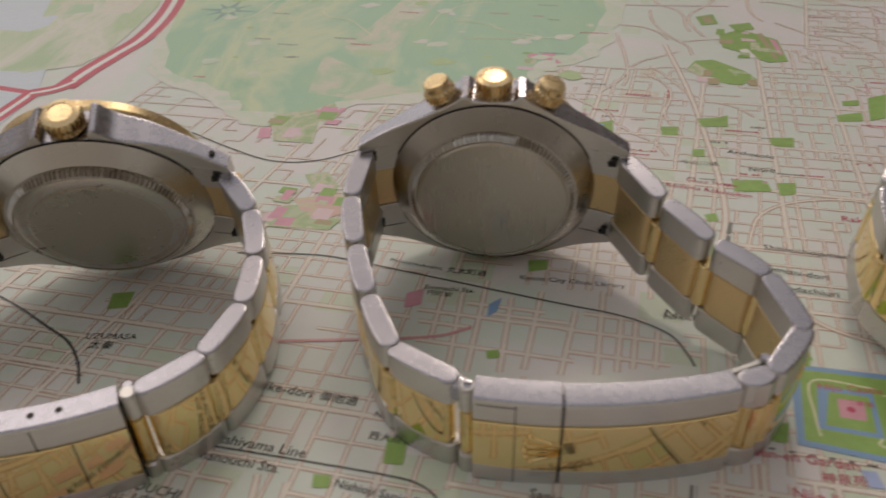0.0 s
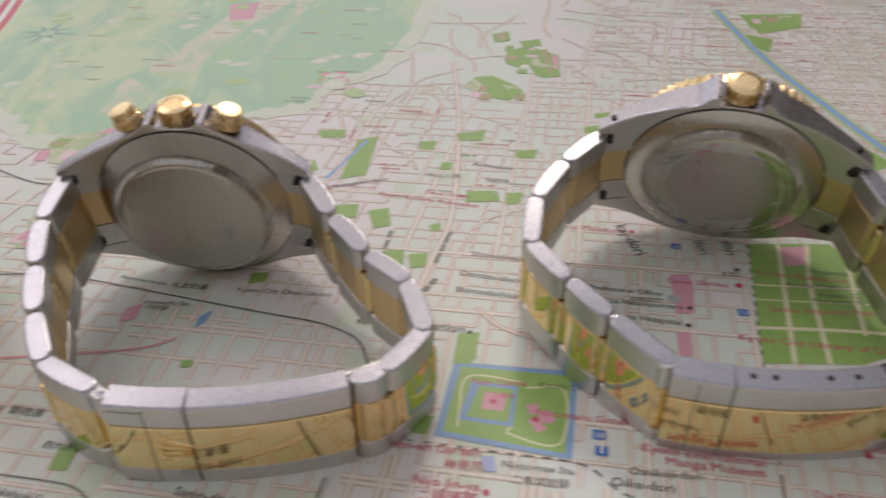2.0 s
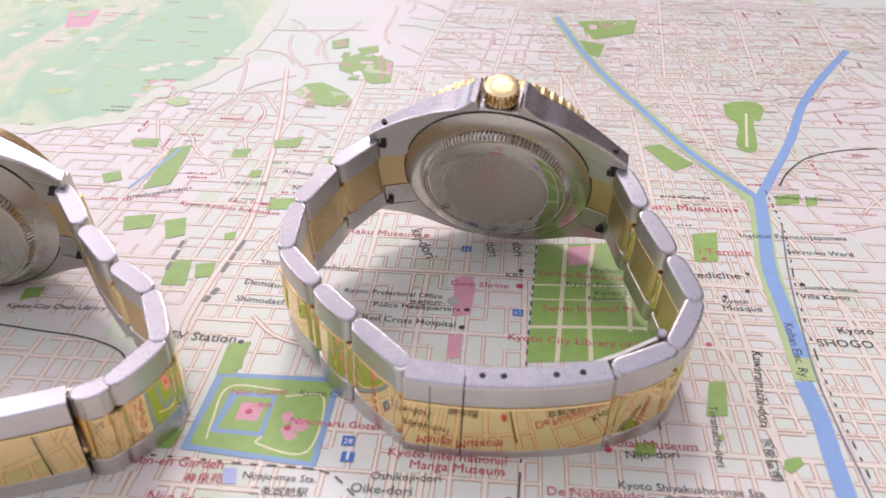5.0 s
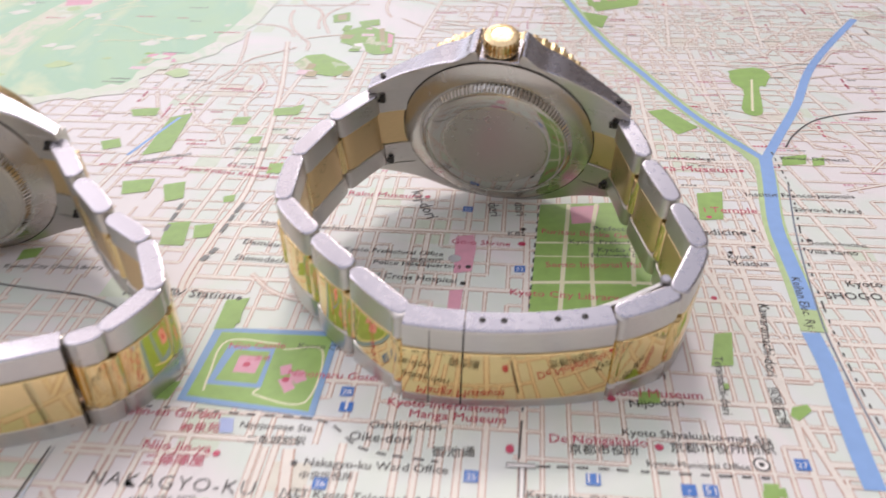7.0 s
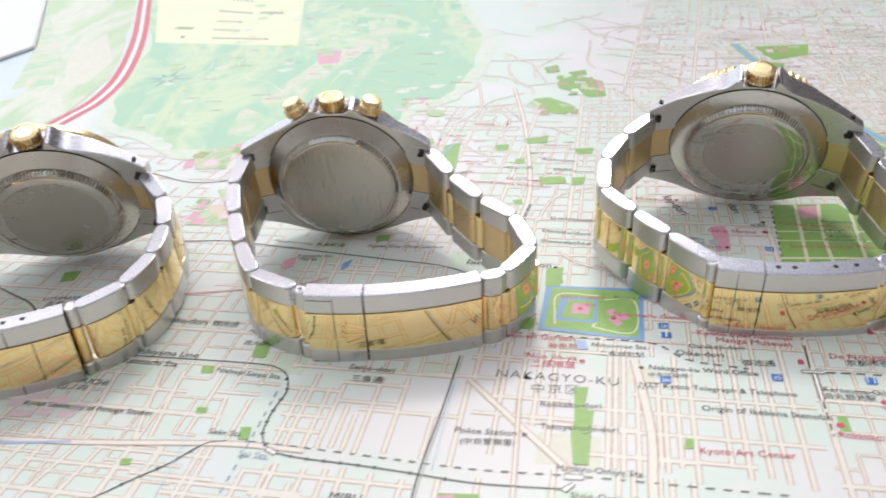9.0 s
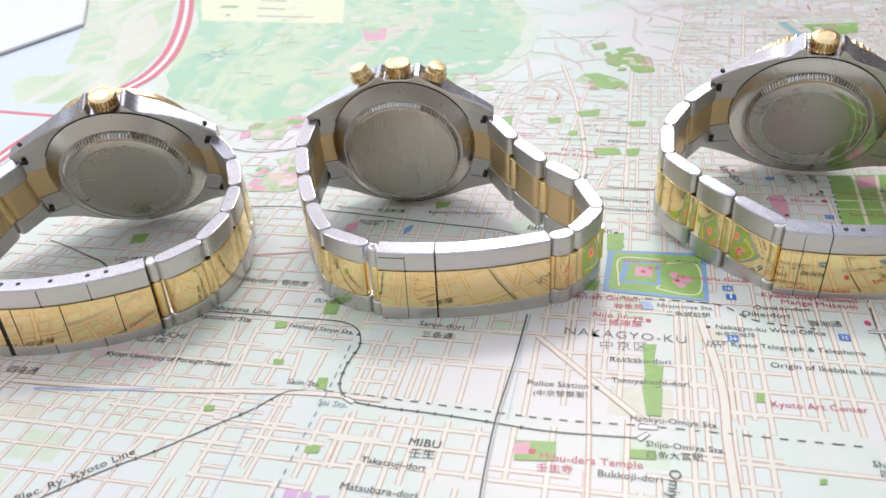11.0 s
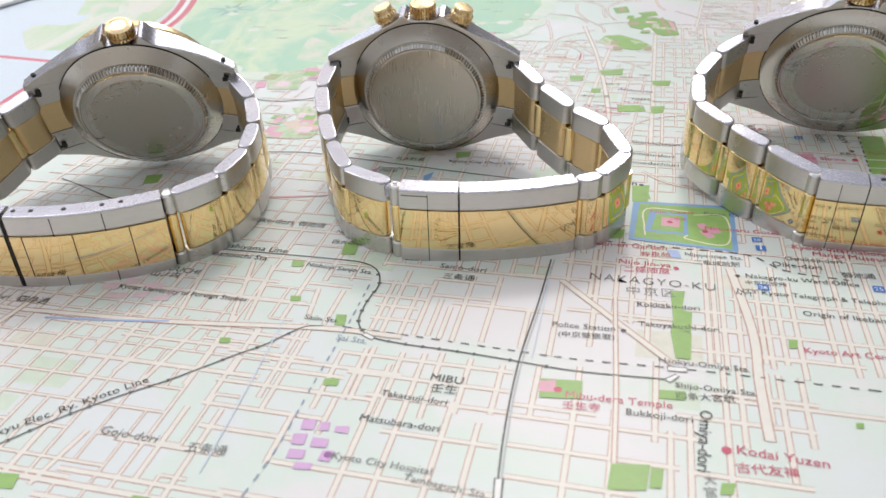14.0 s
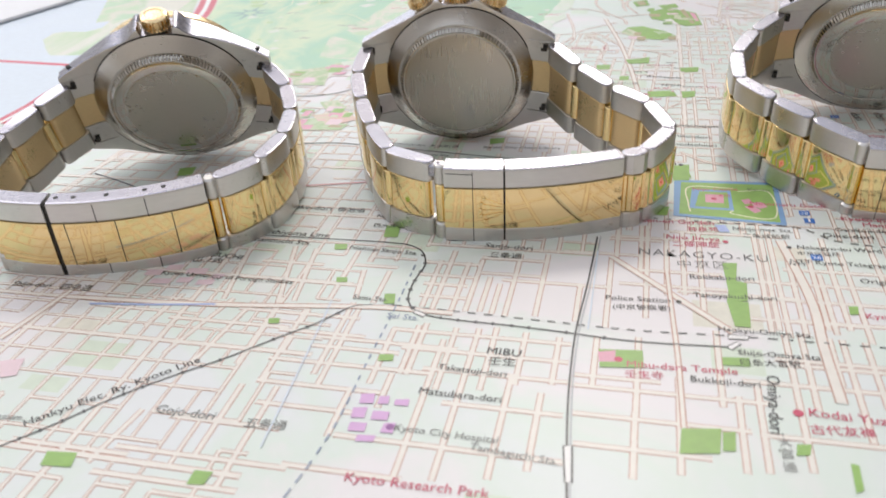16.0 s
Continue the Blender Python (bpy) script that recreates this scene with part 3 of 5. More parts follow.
def compass(at, size):
    """The eight-pointed compass star printed on the hills."""
    lay = Layer()
    z = 0.17
    for k in range(8):
        a = k * math.pi / 4 + TURN
        r = size if k % 2 == 0 else size * 0.72
        tip = (at[0] + r * math.cos(a), at[1] + r * math.sin(a))
        for sgn in (1,):
            b0, b1 = a + 0.42, a - 0.42
            lay.poly([(at[0] + size * 0.24 * math.cos(b1), at[1] + size * 0.24 * math.sin(b1)), tip, (at[0] + size * 0.24 * math.cos(b0), at[1] + size * 0.24 * math.sin(b0))], z)
    lay.strip([(at[0] + size * 0.9 * math.cos(TURN + 1.57), at[1] + size * 0.9 * math.sin(TURN + 1.57)), (at[0] + size * 1.45 * math.cos(TURN + 1.57), at[1] + size * 1.45 * math.sin(TURN + 1.57))], 0.9, z)
    lay.done("compass_star", PARKDEEP)


PARKDEEP = ink("print_compass_green", (0.27, 0.45, 0.39))
road(1.5, (-16.8, -28.4), (-8.3, -41.4), (0.6, -54.9))
road(1.9, (17.8, -24.4), (17.2, -39.5), (16.2, -49.3), (14.1, -59.5), (11.9, -73.3))
road(1.5, (-5.8, 15.0), (-5.3, 22.5), (-2.1, 36.5), (3.3, 58.4), (5.9, 107.8), (5.1, 148.9))
road(1.5, (-126.6, -37.6), (-95.4, -41.8), (-64.4, -44.1), (-48.2, -46.9))
road(1.5, (-133.5, -51.3), (-130.5, -44.1), (-126.2, -33.3))
road(1.0, (-6.8, -34.5), (-8.7, -49.5), (-10.3, -62.3), (-12.7, -78.1))
road(1.0, (7.3, 21.1), (12.2, 14.6), (21.1, 9.9), (29.9, 7.7))
area(WATER, (2.6, 5.3), (25.1, 1.8), (21.2, -18.3), (-1.1, -12.3))
area(PARK, (3.9, 4.0), (23.8, 0.7), (20.3, -17.0), (0.3, -11.4))
area(WATER, (5.6, 0.2), (13.9, -1.3), (12.2, -11.0), (3.0, -9.0))
area(PARK, (7.0, -1.1), (13.0, -2.2), (11.5, -9.9), (4.4, -8.3))
area(CAMPUS, (7.9, -2.6), (11.9, -3.3), (10.9, -7.4), (7.1, -6.6))
area(CAMPUS, (15.0, -6.1), (16.9, -5.7), (17.1, -8.1), (15.3, -8.3))
area(CAMPUS, (16.9, -7.6), (19.1, -7.5), (19.7, -9.9), (17.9, -10.6), (16.9, -9.2))
area(CAMPUS, (14.9, -9.3), (16.9, -8.9), (17.9, -11.6), (16.2, -12.5))
line(PATH_CREAM, 0.36, (15.3, -1.9), (22.0, -2.9), (19.7, -14.9), (11.6, -12.5), (12.0, -10.9))
line(PATH_CREAM, 0.36, (2.9, -10.6), (3.3, -6.7), (5.2, 1.4), (14.7, -0.4))
dot(CULTURE, 0.65, (9.3, -5.0))
dot(CULTURE, 0.65, (16.2, -9.4))
area(PARK, (68.2, 40.2), (85.4, 39.1), (90.9, 24.9), (87.2, 1.0), (58.9, 2.6))
area(CAMPUS, (74.4, 38.5), (81.0, 38.5), (78.5, 31.8), (73.4, 31.7))
line(PATH_CREAM, 0.9, (61.1, 12.5), (78.0, 10.7), (86.7, 9.1))
line(PATH_CREAM, 0.9, (74.4, 39.6), (64.6, 2.2))
line(PATH_CREAM, 0.9, (80.5, 39.2), (75.7, 24.0), (70.9, 1.8))
line(PATH_CREAM, 0.9, (86.7, 33.3), (80.4, 9.2))
line(PATH_CREAM, 0.6, (64.5, 25.7), (88.9, 22.7))
line(PATH_CREAM, 0.36, (63.4, 21.0), (88.5, 17.8))
line(RIVERBANK, 4.0, (103.5, 189.9), (105.1, 154.8), (107.8, 128.9), (111.5, 108.4), (114.6, 89.6), (118.3, 73.6), (123.1, 57.5))
line(RIVERBANK, 4.6, (123.1, 57.5), (123.1, 49.3), (115.7, 27.3), (111.3, 7.1), (108.1, -6.8))
line(RIVER, 1.9, (103.5, 189.9), (105.1, 154.8), (107.8, 128.9), (111.5, 108.4), (114.6, 89.6), (118.3, 73.6), (125.3, 54.2))
line(RIVER, 2.4, (195.3, 145.7), (173.4, 121.4), (159.2, 103.5), (146.5, 83.3), (132.8, 64.5), (125.3, 54.2))
line(RIVER, 3.0, (125.8, 55.5), (122.1, 44.5), (115.9, 27.2), (113.4, 15.8), (111.6, 6.3), (109.9, -0.9))
line(RIVER, 3.2, (107.3, -7.0), (106.2, -15.5), (104.1, -24.3), (102.2, -33.3), (100.9, -40.3))
line(RIVERDARK, 0.35, (125.4, 41.9), (118.2, 22.0), (111.0, -2.8), (108.5, -15.8), (106.1, -33.7))
area(PARK, (8.5, 130.1), (11.9, 135.9), (17.3, 136.4), (24.4, 127.9), (26.6, 121.6), (20.8, 118.0), (13.1, 121.3))
area(PARK, (-42.4, 140.6), (-37.8, 144.7), (-29.2, 142.0), (-27.2, 134.0), (-33.7, 131.1), (-40.5, 134.9))
area(WATER, (-40.1, 142.6), (-36.6, 143.3), (-36.1, 137.2), (-38.8, 138.2))
area(PARK, (19.2, 173.2), (25.3, 175.6), (25.2, 166.5), (19.6, 165.2))
area(PARK, (23.4, 156.4), (30.9, 161.0), (40.2, 151.5), (38.7, 134.2), (32.7, 133.7), (26.6, 142.0), (22.2, 146.0))
area(WHITE, (26.6, 143.9), (29.4, 144.6), (30.5, 137.3), (27.5, 137.5))
area(PARK, (28.3, 165.2), (35.5, 166.9), (35.6, 160.7), (29.3, 160.0))
area(HERITAGE, (35.1, 156.7), (37.0, 157.6), (36.7, 136.9), (35.2, 136.1))
area(CAMPUS, (37.9, 152.6), (39.7, 150.5), (38.8, 139.5), (37.4, 139.6))
area(HERITAGE, (20.8, 173.1), (24.1, 173.5), (24.0, 167.6), (21.2, 167.2))
area(HERITAGE, (116.6, 183.1), (131.7, 181.6), (127.6, 170.9), (119.1, 169.2))
area(CAMPUS, (139.8, 103.6), (142.8, 104.2), (140.7, 98.4), (137.9, 98.2))
area(SAGE, (8.2, 129.3), (11.6, 134.2), (14.2, 128.9), (13.6, 121.6), (11.3, 123.4))
area(SAGE, (19.9, 129.4), (24.4, 127.4), (26.4, 121.6), (22.6, 119.5))
area(PARK, (136.8, 107.6), (145.2, 109.3), (147.7, 104.2), (143.4, 96.1), (140.7, 94.8), (135.8, 79.8), (130.4, 79.5), (135.8, 94.1), (134.6, 99.5))
line(PATH_CREAM, 0.7, (141.2, 100.9), (133.1, 80.6))
area(PARK, (105.4, 83.7), (110.5, 84.6), (115.5, 72.9), (109.1, 69.5))
area(PARK, (110.5, 184.6), (132.8, 183.3), (127.5, 169.3), (111.7, 164.8))
area(PARK, (106.7, 165.1), (114.3, 159.4), (109.3, 148.1), (106.4, 152.2))
area(PARK, (-37.6, 82.8), (-33.1, 84.0), (-31.6, 79.2), (-35.9, 78.1))
area(PARK, (-22.4, 95.2), (-16.9, 97.1), (-18.9, 75.8), (-25.5, 74.0))
line(RIVER, 0.9, (-29.0, 74.5), (-19.8, 95.0))
area(PARK, (-34.4, 101.6), (-26.5, 101.8), (-26.5, 96.8), (-32.8, 97.2))
area(PARK, (-17.1, 58.5), (-12.2, 59.4), (-11.3, 51.9), (-15.3, 50.7))
area(PARK, (-27.0, 61.2), (-19.6, 61.7), (-19.8, 55.8), (-25.9, 55.2))
area(PARK, (-12.8, 41.7), (-8.0, 41.8), (-7.9, 32.5), (-13.1, 33.4))
area(PARK, (-6.9, 40.0), (-2.6, 40.3), (-3.1, 35.2), (-6.4, 35.0))
area(PARK, (3.9, 13.0), (6.9, 13.2), (6.8, 6.1), (3.8, 6.3))
area(PARK, (7.8, 64.0), (14.5, 64.6), (14.6, 61.0), (8.2, 60.9))
area(PARK, (-2.3, 51.5), (0.3, 52.1), (0.3, 49.0), (-2.0, 48.9))
area(PARK, (5.1, 97.4), (9.5, 97.8), (9.7, 93.1), (5.3, 92.7))
area(PARK, (20.9, 85.1), (25.5, 85.4), (25.4, 81.7), (21.2, 81.7))
area(PARK, (103.8, 41.0), (109.7, 41.1), (105.8, 30.0), (100.7, 30.3))
area(PARK, (90.5, -5.6), (93.7, -5.5), (90.8, -13.7), (87.1, -13.4))
area(PARK, (129.8, 55.2), (136.1, 55.6), (133.9, 51.1), (128.1, 51.0))
area(PARK, (136.5, 53.5), (139.6, 53.8), (138.1, 50.3), (135.1, 50.0))
area(PARK, (96.3, -23.8), (98.9, -23.4), (99.0, -24.8), (96.1, -26.7), (95.2, -25.5))
area(PARK, (-8.4, -8.3), (-1.1, -8.0), (-2.5, -12.1), (-9.2, -11.0))
area(PARK, (87.5, -17.6), (88.4, -17.7), (88.0, -19.0), (87.1, -18.9))
area(PARK, (73.3, -18.1), (76.8, -18.3), (76.0, -20.8), (72.6, -20.7))
area(PARK, (85.2, -38.8), (88.5, -38.6), (88.2, -40.3), (84.7, -39.9))
area(CAMPUS, (48.5, 29.7), (52.2, 29.9), (52.2, 25.5), (50.3, 17.3), (46.7, 17.0))
area(CAMPUS, (45.4, 11.6), (48.0, 11.7), (46.7, 5.0), (44.3, 5.1))
area(PARK, (111.4, 179.9), (122.4, 181.0), (120.1, 172.5), (110.2, 170.9))
area(SAGE, (-94.1, 69.5), (-88.7, 70.8), (-84.8, 64.1), (-85.3, 59.1), (-90.5, 61.6))
area(SAGE, (-95.9, 55.5), (-90.7, 56.2), (-87.7, 50.7), (-92.5, 49.2))
area(SALMON, (-91.3, 59.1), (-85.5, 60.3), (-83.6, 53.0), (-88.0, 51.9))
area(SAGE, (-109.1, 96.9), (-104.7, 101.9), (-99.2, 98.3), (-98.3, 90.1), (-105.6, 88.6))
area(PARK, (-99.6, 114.5), (-93.9, 118.2), (-93.3, 105.2), (-97.1, 101.7))
area(CAMPUS, (-91.9, 116.2), (-83.5, 121.9), (-78.9, 118.6), (-82.1, 111.0), (-89.4, 111.2))
area(WATER, (-87.3, 113.4), (-81.4, 114.8), (-80.6, 111.0), (-86.1, 110.4))
area(CAMPUS, (-111.5, 94.2), (-108.7, 95.2), (-107.4, 88.7), (-110.9, 88.7))
area(PARK, (-40.8, 34.6), (-36.8, 35.0), (-37.2, 31.6), (-40.9, 30.8))
area(PARK, (-49.0, 7.7), (-46.8, 8.0), (-46.6, 6.0), (-48.8, 5.7))
area(PARK, (-123.7, 23.2), (-119.3, 23.8), (-119.1, 18.9), (-122.9, 18.3))
area(WATER, (-48.7, 20.5), (-46.2, 22.6), (-47.1, 18.5), (-48.9, 16.9))
area(CAMPUS, (-64.7, 23.8), (-61.5, 25.2), (-61.6, 20.4), (-64.8, 19.5))
area(PARK, (6.8, 65.9), (13.8, 65.9), (12.9, 62.2), (6.3, 61.0))
area(PARK, (16.6, 64.6), (20.8, 64.6), (19.4, 59.7), (15.8, 59.2))
area(PARK, (20.7, 86.4), (26.6, 86.3), (25.5, 82.5), (20.1, 82.6))
area(PARK, (0.7, 80.9), (3.7, 80.8), (2.9, 77.2), (-0.0, 77.2))
area(PARK, (8.5, 97.0), (13.3, 99.2), (11.9, 92.7), (8.2, 92.8))
area(PARK, (-5.2, 93.1), (-0.6, 93.0), (-1.5, 88.3), (-5.4, 88.4))
area(PARK, (40.9, 98.6), (47.8, 100.1), (46.6, 95.2), (40.4, 95.0))
area(PARK, (52.3, 108.5), (58.0, 110.8), (52.7, 96.7), (48.2, 95.2))
area(PARK, (45.1, 106.9), (49.7, 107.5), (48.5, 104.1), (44.5, 104.2))
area(PARK, (-125.5, 119.2), (-120.5, 119.8), (-120.3, 115.9), (-124.4, 115.2))
rim(WOODPALE, 0.07, (-172.4, 250.2), (-196.4, 311.2), (-213.3, 407.3), (-115.5, 434.1), (-34.0, 388.7), (-10.8, 254.1), (-5.7, 217.0), (-12.6, 171.7), (-22.0, 145.2), (-37.2, 135.0), (-40.7, 120.7), (-52.9, 117.0), (-69.1, 114.0), (-87.8, 114.1), (-95.8, 103.8), (-109.6, 102.7), (-121.5, 108.5), (-130.5, 120.4), (-153.2, 138.4), (-166.9, 192.9))
area(WOOD, (-172.4, 250.2), (-196.4, 311.2), (-213.3, 407.3), (-115.5, 434.1), (-34.0, 388.7), (-10.8, 254.1), (-5.7, 217.0), (-12.6, 171.7), (-22.0, 145.2), (-37.2, 135.0), (-40.7, 120.7), (-52.9, 117.0), (-69.1, 114.0), (-87.8, 114.1), (-95.8, 103.8), (-109.6, 102.7), (-121.5, 108.5), (-130.5, 120.4), (-153.2, 138.4), (-166.9, 192.9))
area(MEADOW, (-92.0, 171.5), (-81.8, 201.3), (-64.2, 234.7), (-52.8, 275.9), (-48.4, 252.0), (-59.6, 214.5), (-70.1, 190.6), (-77.1, 168.8), (-82.8, 145.7), (-91.5, 144.0), (-98.3, 155.0))
area(CAMPUS, (-83.7, 215.0), (-71.9, 217.1), (-70.9, 197.4), (-79.8, 196.7))
area(MEADOW, (-19.5, 258.4), (-10.7, 259.7), (-4.6, 226.4), (-11.5, 221.1))
area(MEADOW, (-64.2, 266.9), (-58.4, 277.2), (-49.3, 221.7), (-54.0, 195.8))
area(MEADOW, (-103.3, 145.9), (-91.9, 134.7), (-78.6, 121.0), (-69.5, 116.8), (-85.1, 111.0), (-102.9, 116.3))
area(SAGE, (-109.6, 102.7), (-96.3, 105.9), (-95.4, 85.6), (-106.3, 87.1))
area(SAGE, (-96.5, 55.3), (-88.0, 55.4), (-87.9, 48.3), (-95.2, 49.1))
area(LEGEND, (-223.9, 419.6), (-115.7, 395.9), (-95.0, 229.6), (-173.1, 252.4))
bar(INK, 1.2, (-162.8, 347.2), (-138.7, 333.3))
bar(INK, 1.4, (-155.2, 314.1), (-132.9, 303.2))
bar(INK, 2.2, (-128.4, 303.4), (-114.5, 298.6))
bar(INK, 1.2, (-150.1, 289.9), (-134.4, 283.7))
bar(INK, 1.2, (-147.6, 271.7), (-131.8, 265.8))
bar(INK, 1.2, (-144.0, 254.4), (-112.7, 245.4))
bar(PARKDARK, 4.5, (-170.5, 280.4), (-160.1, 276.8))
bar(INK, 3, (-162.2, 260.6), (-160.2, 260.2))
area(LAKE, (-339.8, 203.7), (-270.5, 215.4), (-237.1, 257.0), (-211.2, 194.1), (-185.7, 117.1), (-188.7, 74.9), (-217.3, 32.3))
area(WEST, (-318.7, 457.9), (-249.1, 436.7), (-203.3, 300.2), (-179.0, 211.8), (-175.0, 164.6), (-182.2, 139.9), (-196.9, 135.0), (-219.2, 142.5), (-229.5, 170.3), (-214.0, 201.6))
area(MEADOW, (-236.9, 251.7), (-277.3, 359.6), (-241.0, 285.0), (-218.2, 242.8), (-200.0, 191.0), (-217.4, 186.4))
area(PLAIN, (-214.0, 246.9), (-207.8, 277.5), (-184.0, 221.7), (-184.5, 188.2), (-195.8, 190.3))
line(ROADRED, 8.0, (-229.9, 412.2), (-208.6, 341.7), (-188.1, 273.0), (-176.2, 224.7), (-170.1, 189.5), (-169.8, 163.7), (-173.5, 149.1), (-177.5, 134.4), (-179.7, 122.2))
line(WHITE, 2.2, (-229.9, 412.2), (-208.6, 341.7), (-188.1, 273.0), (-176.2, 224.7), (-170.1, 189.5), (-169.8, 163.7), (-173.5, 149.1), (-177.5, 134.4), (-179.7, 122.2))
line(ROADRED, 6.0, (-187.7, 119.1), (-191.8, 93.1), (-192.9, 79.0), (-196.1, 63.1))
line(WHITE, 1.6, (-187.7, 119.1), (-191.8, 93.1), (-192.9, 79.0), (-196.1, 63.1))
line(ROADRED, 2.6, (-241.7, 135.2), (-224.7, 130.5), (-188.9, 119.3))
line(RAIL, 0.32, (-118.8, -80.2), (-111.3, -74.7), (-104.3, -68.9), (-96.4, -63.6), (-87.9, -58.7), (-79.1, -52.6), (-73.5, -49.0), (-67.9, -44.1), (-63.6, -43.4))
dashes(RAIL, 0.85, (-118.8, -80.2), (-111.3, -74.7), (-104.3, -68.9), (-96.4, -63.6), (-87.9, -58.7), (-79.1, -52.6), (-73.5, -49.0), (-67.9, -44.1))
line(RAIL, 0.32, (-96.7, -14.1), (-79.8, -16.9), (-63.6, -19.8), (-58.2, -21.5), (-55.3, -24.6), (-54.5, -29.5), (-55.7, -33.6), (-56.7, -37.7), (-56.9, -42.5), (-54.4, -46.6), (-48.1, -48.9), (-38.1, -51.1), (-28.6, -53.5), (-16.3, -56.7), (-0.1, -59.0))
dashes(RAIL, 0.85, (-55.2, -25.4), (-54.5, -29.5), (-55.7, -33.6), (-56.7, -37.7), (-56.9, -42.5), (-54.4, -46.6), (-48.1, -48.9), (-38.1, -51.1), (-28.6, -53.5), (-16.3, -56.7), (-0.1, -59.0))
dashes(RAIL, 0.3, (-59.9, -43.7), (-49.5, -45.9), (-31.7, -50.0), (-16.0, -53.5), (1.9, -56.1), (20.7, -59.5), (37.3, -62.5))
line(RAIL, 0.34, (-18.5, -20.4), (-22.4, -37.7), (-26.0, -52.2), (-28.0, -63.1), (-29.4, -72.8), (-30.4, -82.4), (-31.2, -91.4))
line(LANE, 0.25, (-17.8, -20.4), (-21.8, -37.7), (-25.4, -52.2), (-27.5, -63.2), (-28.8, -72.8), (-29.9, -82.4), (-30.8, -91.4))
dashes(SUBWAY, 0.3, (-56.5, -29.5), (-59.2, -44.5), (-62.5, -60.5), (-65.2, -74.5), (-68.0, -84.0), (-70.7, -90.9))
area(WHITE, (-30.8, -81.3), (-29.7, -81.3), (-30.4, -88.4), (-31.2, -88.4))
line(RAIL, 0.25, (-30.8, -81.3), (-29.5, -81.3), (-30.2, -88.4), (-31.2, -88.4), (-30.8, -81.3))
area(WHITE, (-0.5, -55.4), (2.8, -55.9), (2.5, -57.0), (-0.7, -56.6))
line(RAIL, 0.2, (-0.5, -55.4), (2.8, -55.9), (2.5, -57.0), (-0.7, -56.6), (-0.5, -55.4))
area(WHITE, (-1.6, -58.8), (0.5, -57.5), (1.0, -58.1), (-0.9, -59.7))
line(RAIL, 0.2, (-1.6, -58.8), (0.5, -57.5), (1.0, -58.1), (-0.9, -59.7), (-1.6, -58.8))
area(WHITE, (-55.1, -45.6), (-53.2, -47.0), (-53.7, -47.9), (-55.7, -46.4))
line(RAIL, 0.2, (-55.1, -45.6), (-53.2, -47.0), (-53.7, -47.9), (-55.7, -46.4), (-55.1, -45.6))
line(RAIL, 0.5, (-129.8, 92.3), (-118.1, 84.2), (-104.2, 76.5), (-92.6, 76.4), (-82.0, 82.1))
line(RAIL, 0.5, (-146.8, 22.1), (-140.0, 18.1), (-132.3, 12.9), (-126.6, 9.0), (-122.4, 3.8), (-119.7, -1.8))
dashes(RAIL, 0.85, (-140.0, 18.1), (-132.3, 12.9), (-126.6, 9.0), (-122.4, 3.8), (-119.7, -1.8))
line(RAIL, 0.4, (-102.1, 37.1), (-85.0, 36.4), (-75.0, 33.8), (-60.7, 29.2), (-47.1, 24.8), (-34.3, 20.7), (-24.1, 17.5), (-16.6, 12.9), (-14.1, 7.8), (-13.3, 4.3))
line(ROADPINK, 0.7, (-89.3, 9.6), (-75.8, 10.2), (-65.5, 10.7), (-57.3, 11.6), (-51.7, 14.0))
dashes(RAIL, 0.35, (67.9, 40.0), (63.3, 21.0), (59.3, 4.1), (56.2, -10.3), (51.5, -31.5))
dashes(RAIL, 0.35, (-12.2, -11.8), (9.3, -16.3), (22.7, -19.3), (28.9, -25.5), (40.4, -29.3))
line(RAIL, 0.5, (167.7, 76.3), (157.1, 76.1), (146.3, 73.0), (137.7, 65.9), (132.8, 59.7))
dashes(RAIL, 0.35, (128.4, 57.9), (125.0, 39.4), (117.2, 16.0), (111.0, -8.9), (107.8, -29.4))
line(STREAM, 0.6, (-120.8, -40.4), (-107.6, -41.3), (-94.8, -41.8))
area(PARK, (-74.7, -19.9), (-71.9, -20.1), (-71.9, -22.4), (-74.5, -22.3))
area(PARK, (-72.2, -33.3), (-70.0, -33.5), (-69.8, -35.3), (-72.0, -35.2))
area(PARK, (-61.7, -39.8), (-59.6, -39.9), (-59.5, -43.3), (-61.6, -43.2))
area(PARK, (-82.9, -47.0), (-80.8, -47.1), (-80.7, -48.7), (-82.8, -48.6))
area(PARK, (-60.6, -58.7), (-58.0, -58.8), (-58.1, -60.6), (-60.7, -60.5))
area(PARK, (-64.2, -12.5), (-60.9, -12.7), (-61.3, -17.8), (-64.4, -17.6))
area(PARK, (4.3, -32.3), (7.1, -32.5), (5.3, -38.7), (7.0, -39.7), (5.6, -45.5), (1.8, -45.7), (3.0, -42.1))
area(PARK, (1.9, -45.3), (5.6, -45.9), (3.9, -53.6), (1.3, -53.1))
area(PARK, (-3.0, -61.5), (1.3, -61.9), (0.8, -64.1), (-3.4, -63.6))
area(PARK, (-22.9, -58.6), (-15.6, -59.3), (-16.2, -63.9), (-23.3, -63.4))
area(CAMPUS, (-23.1, -59.3), (-20.1, -59.1), (-20.6, -62.1), (-23.2, -62.0))
area(PARK, (22.4, -48.0), (24.0, -48.1), (23.2, -50.6), (21.7, -50.5))
area(PARK, (26.3, -69.2), (27.5, -69.2), (27.1, -70.4), (25.9, -70.4))
area(PARK, (3.5, 13.2), (7.8, 13.3), (5.9, 4.6), (2.3, 4.9))
area(PARK, (-13.1, -78.1), (-7.3, -78.3), (-8.7, -83.3), (-14.4, -83.2))
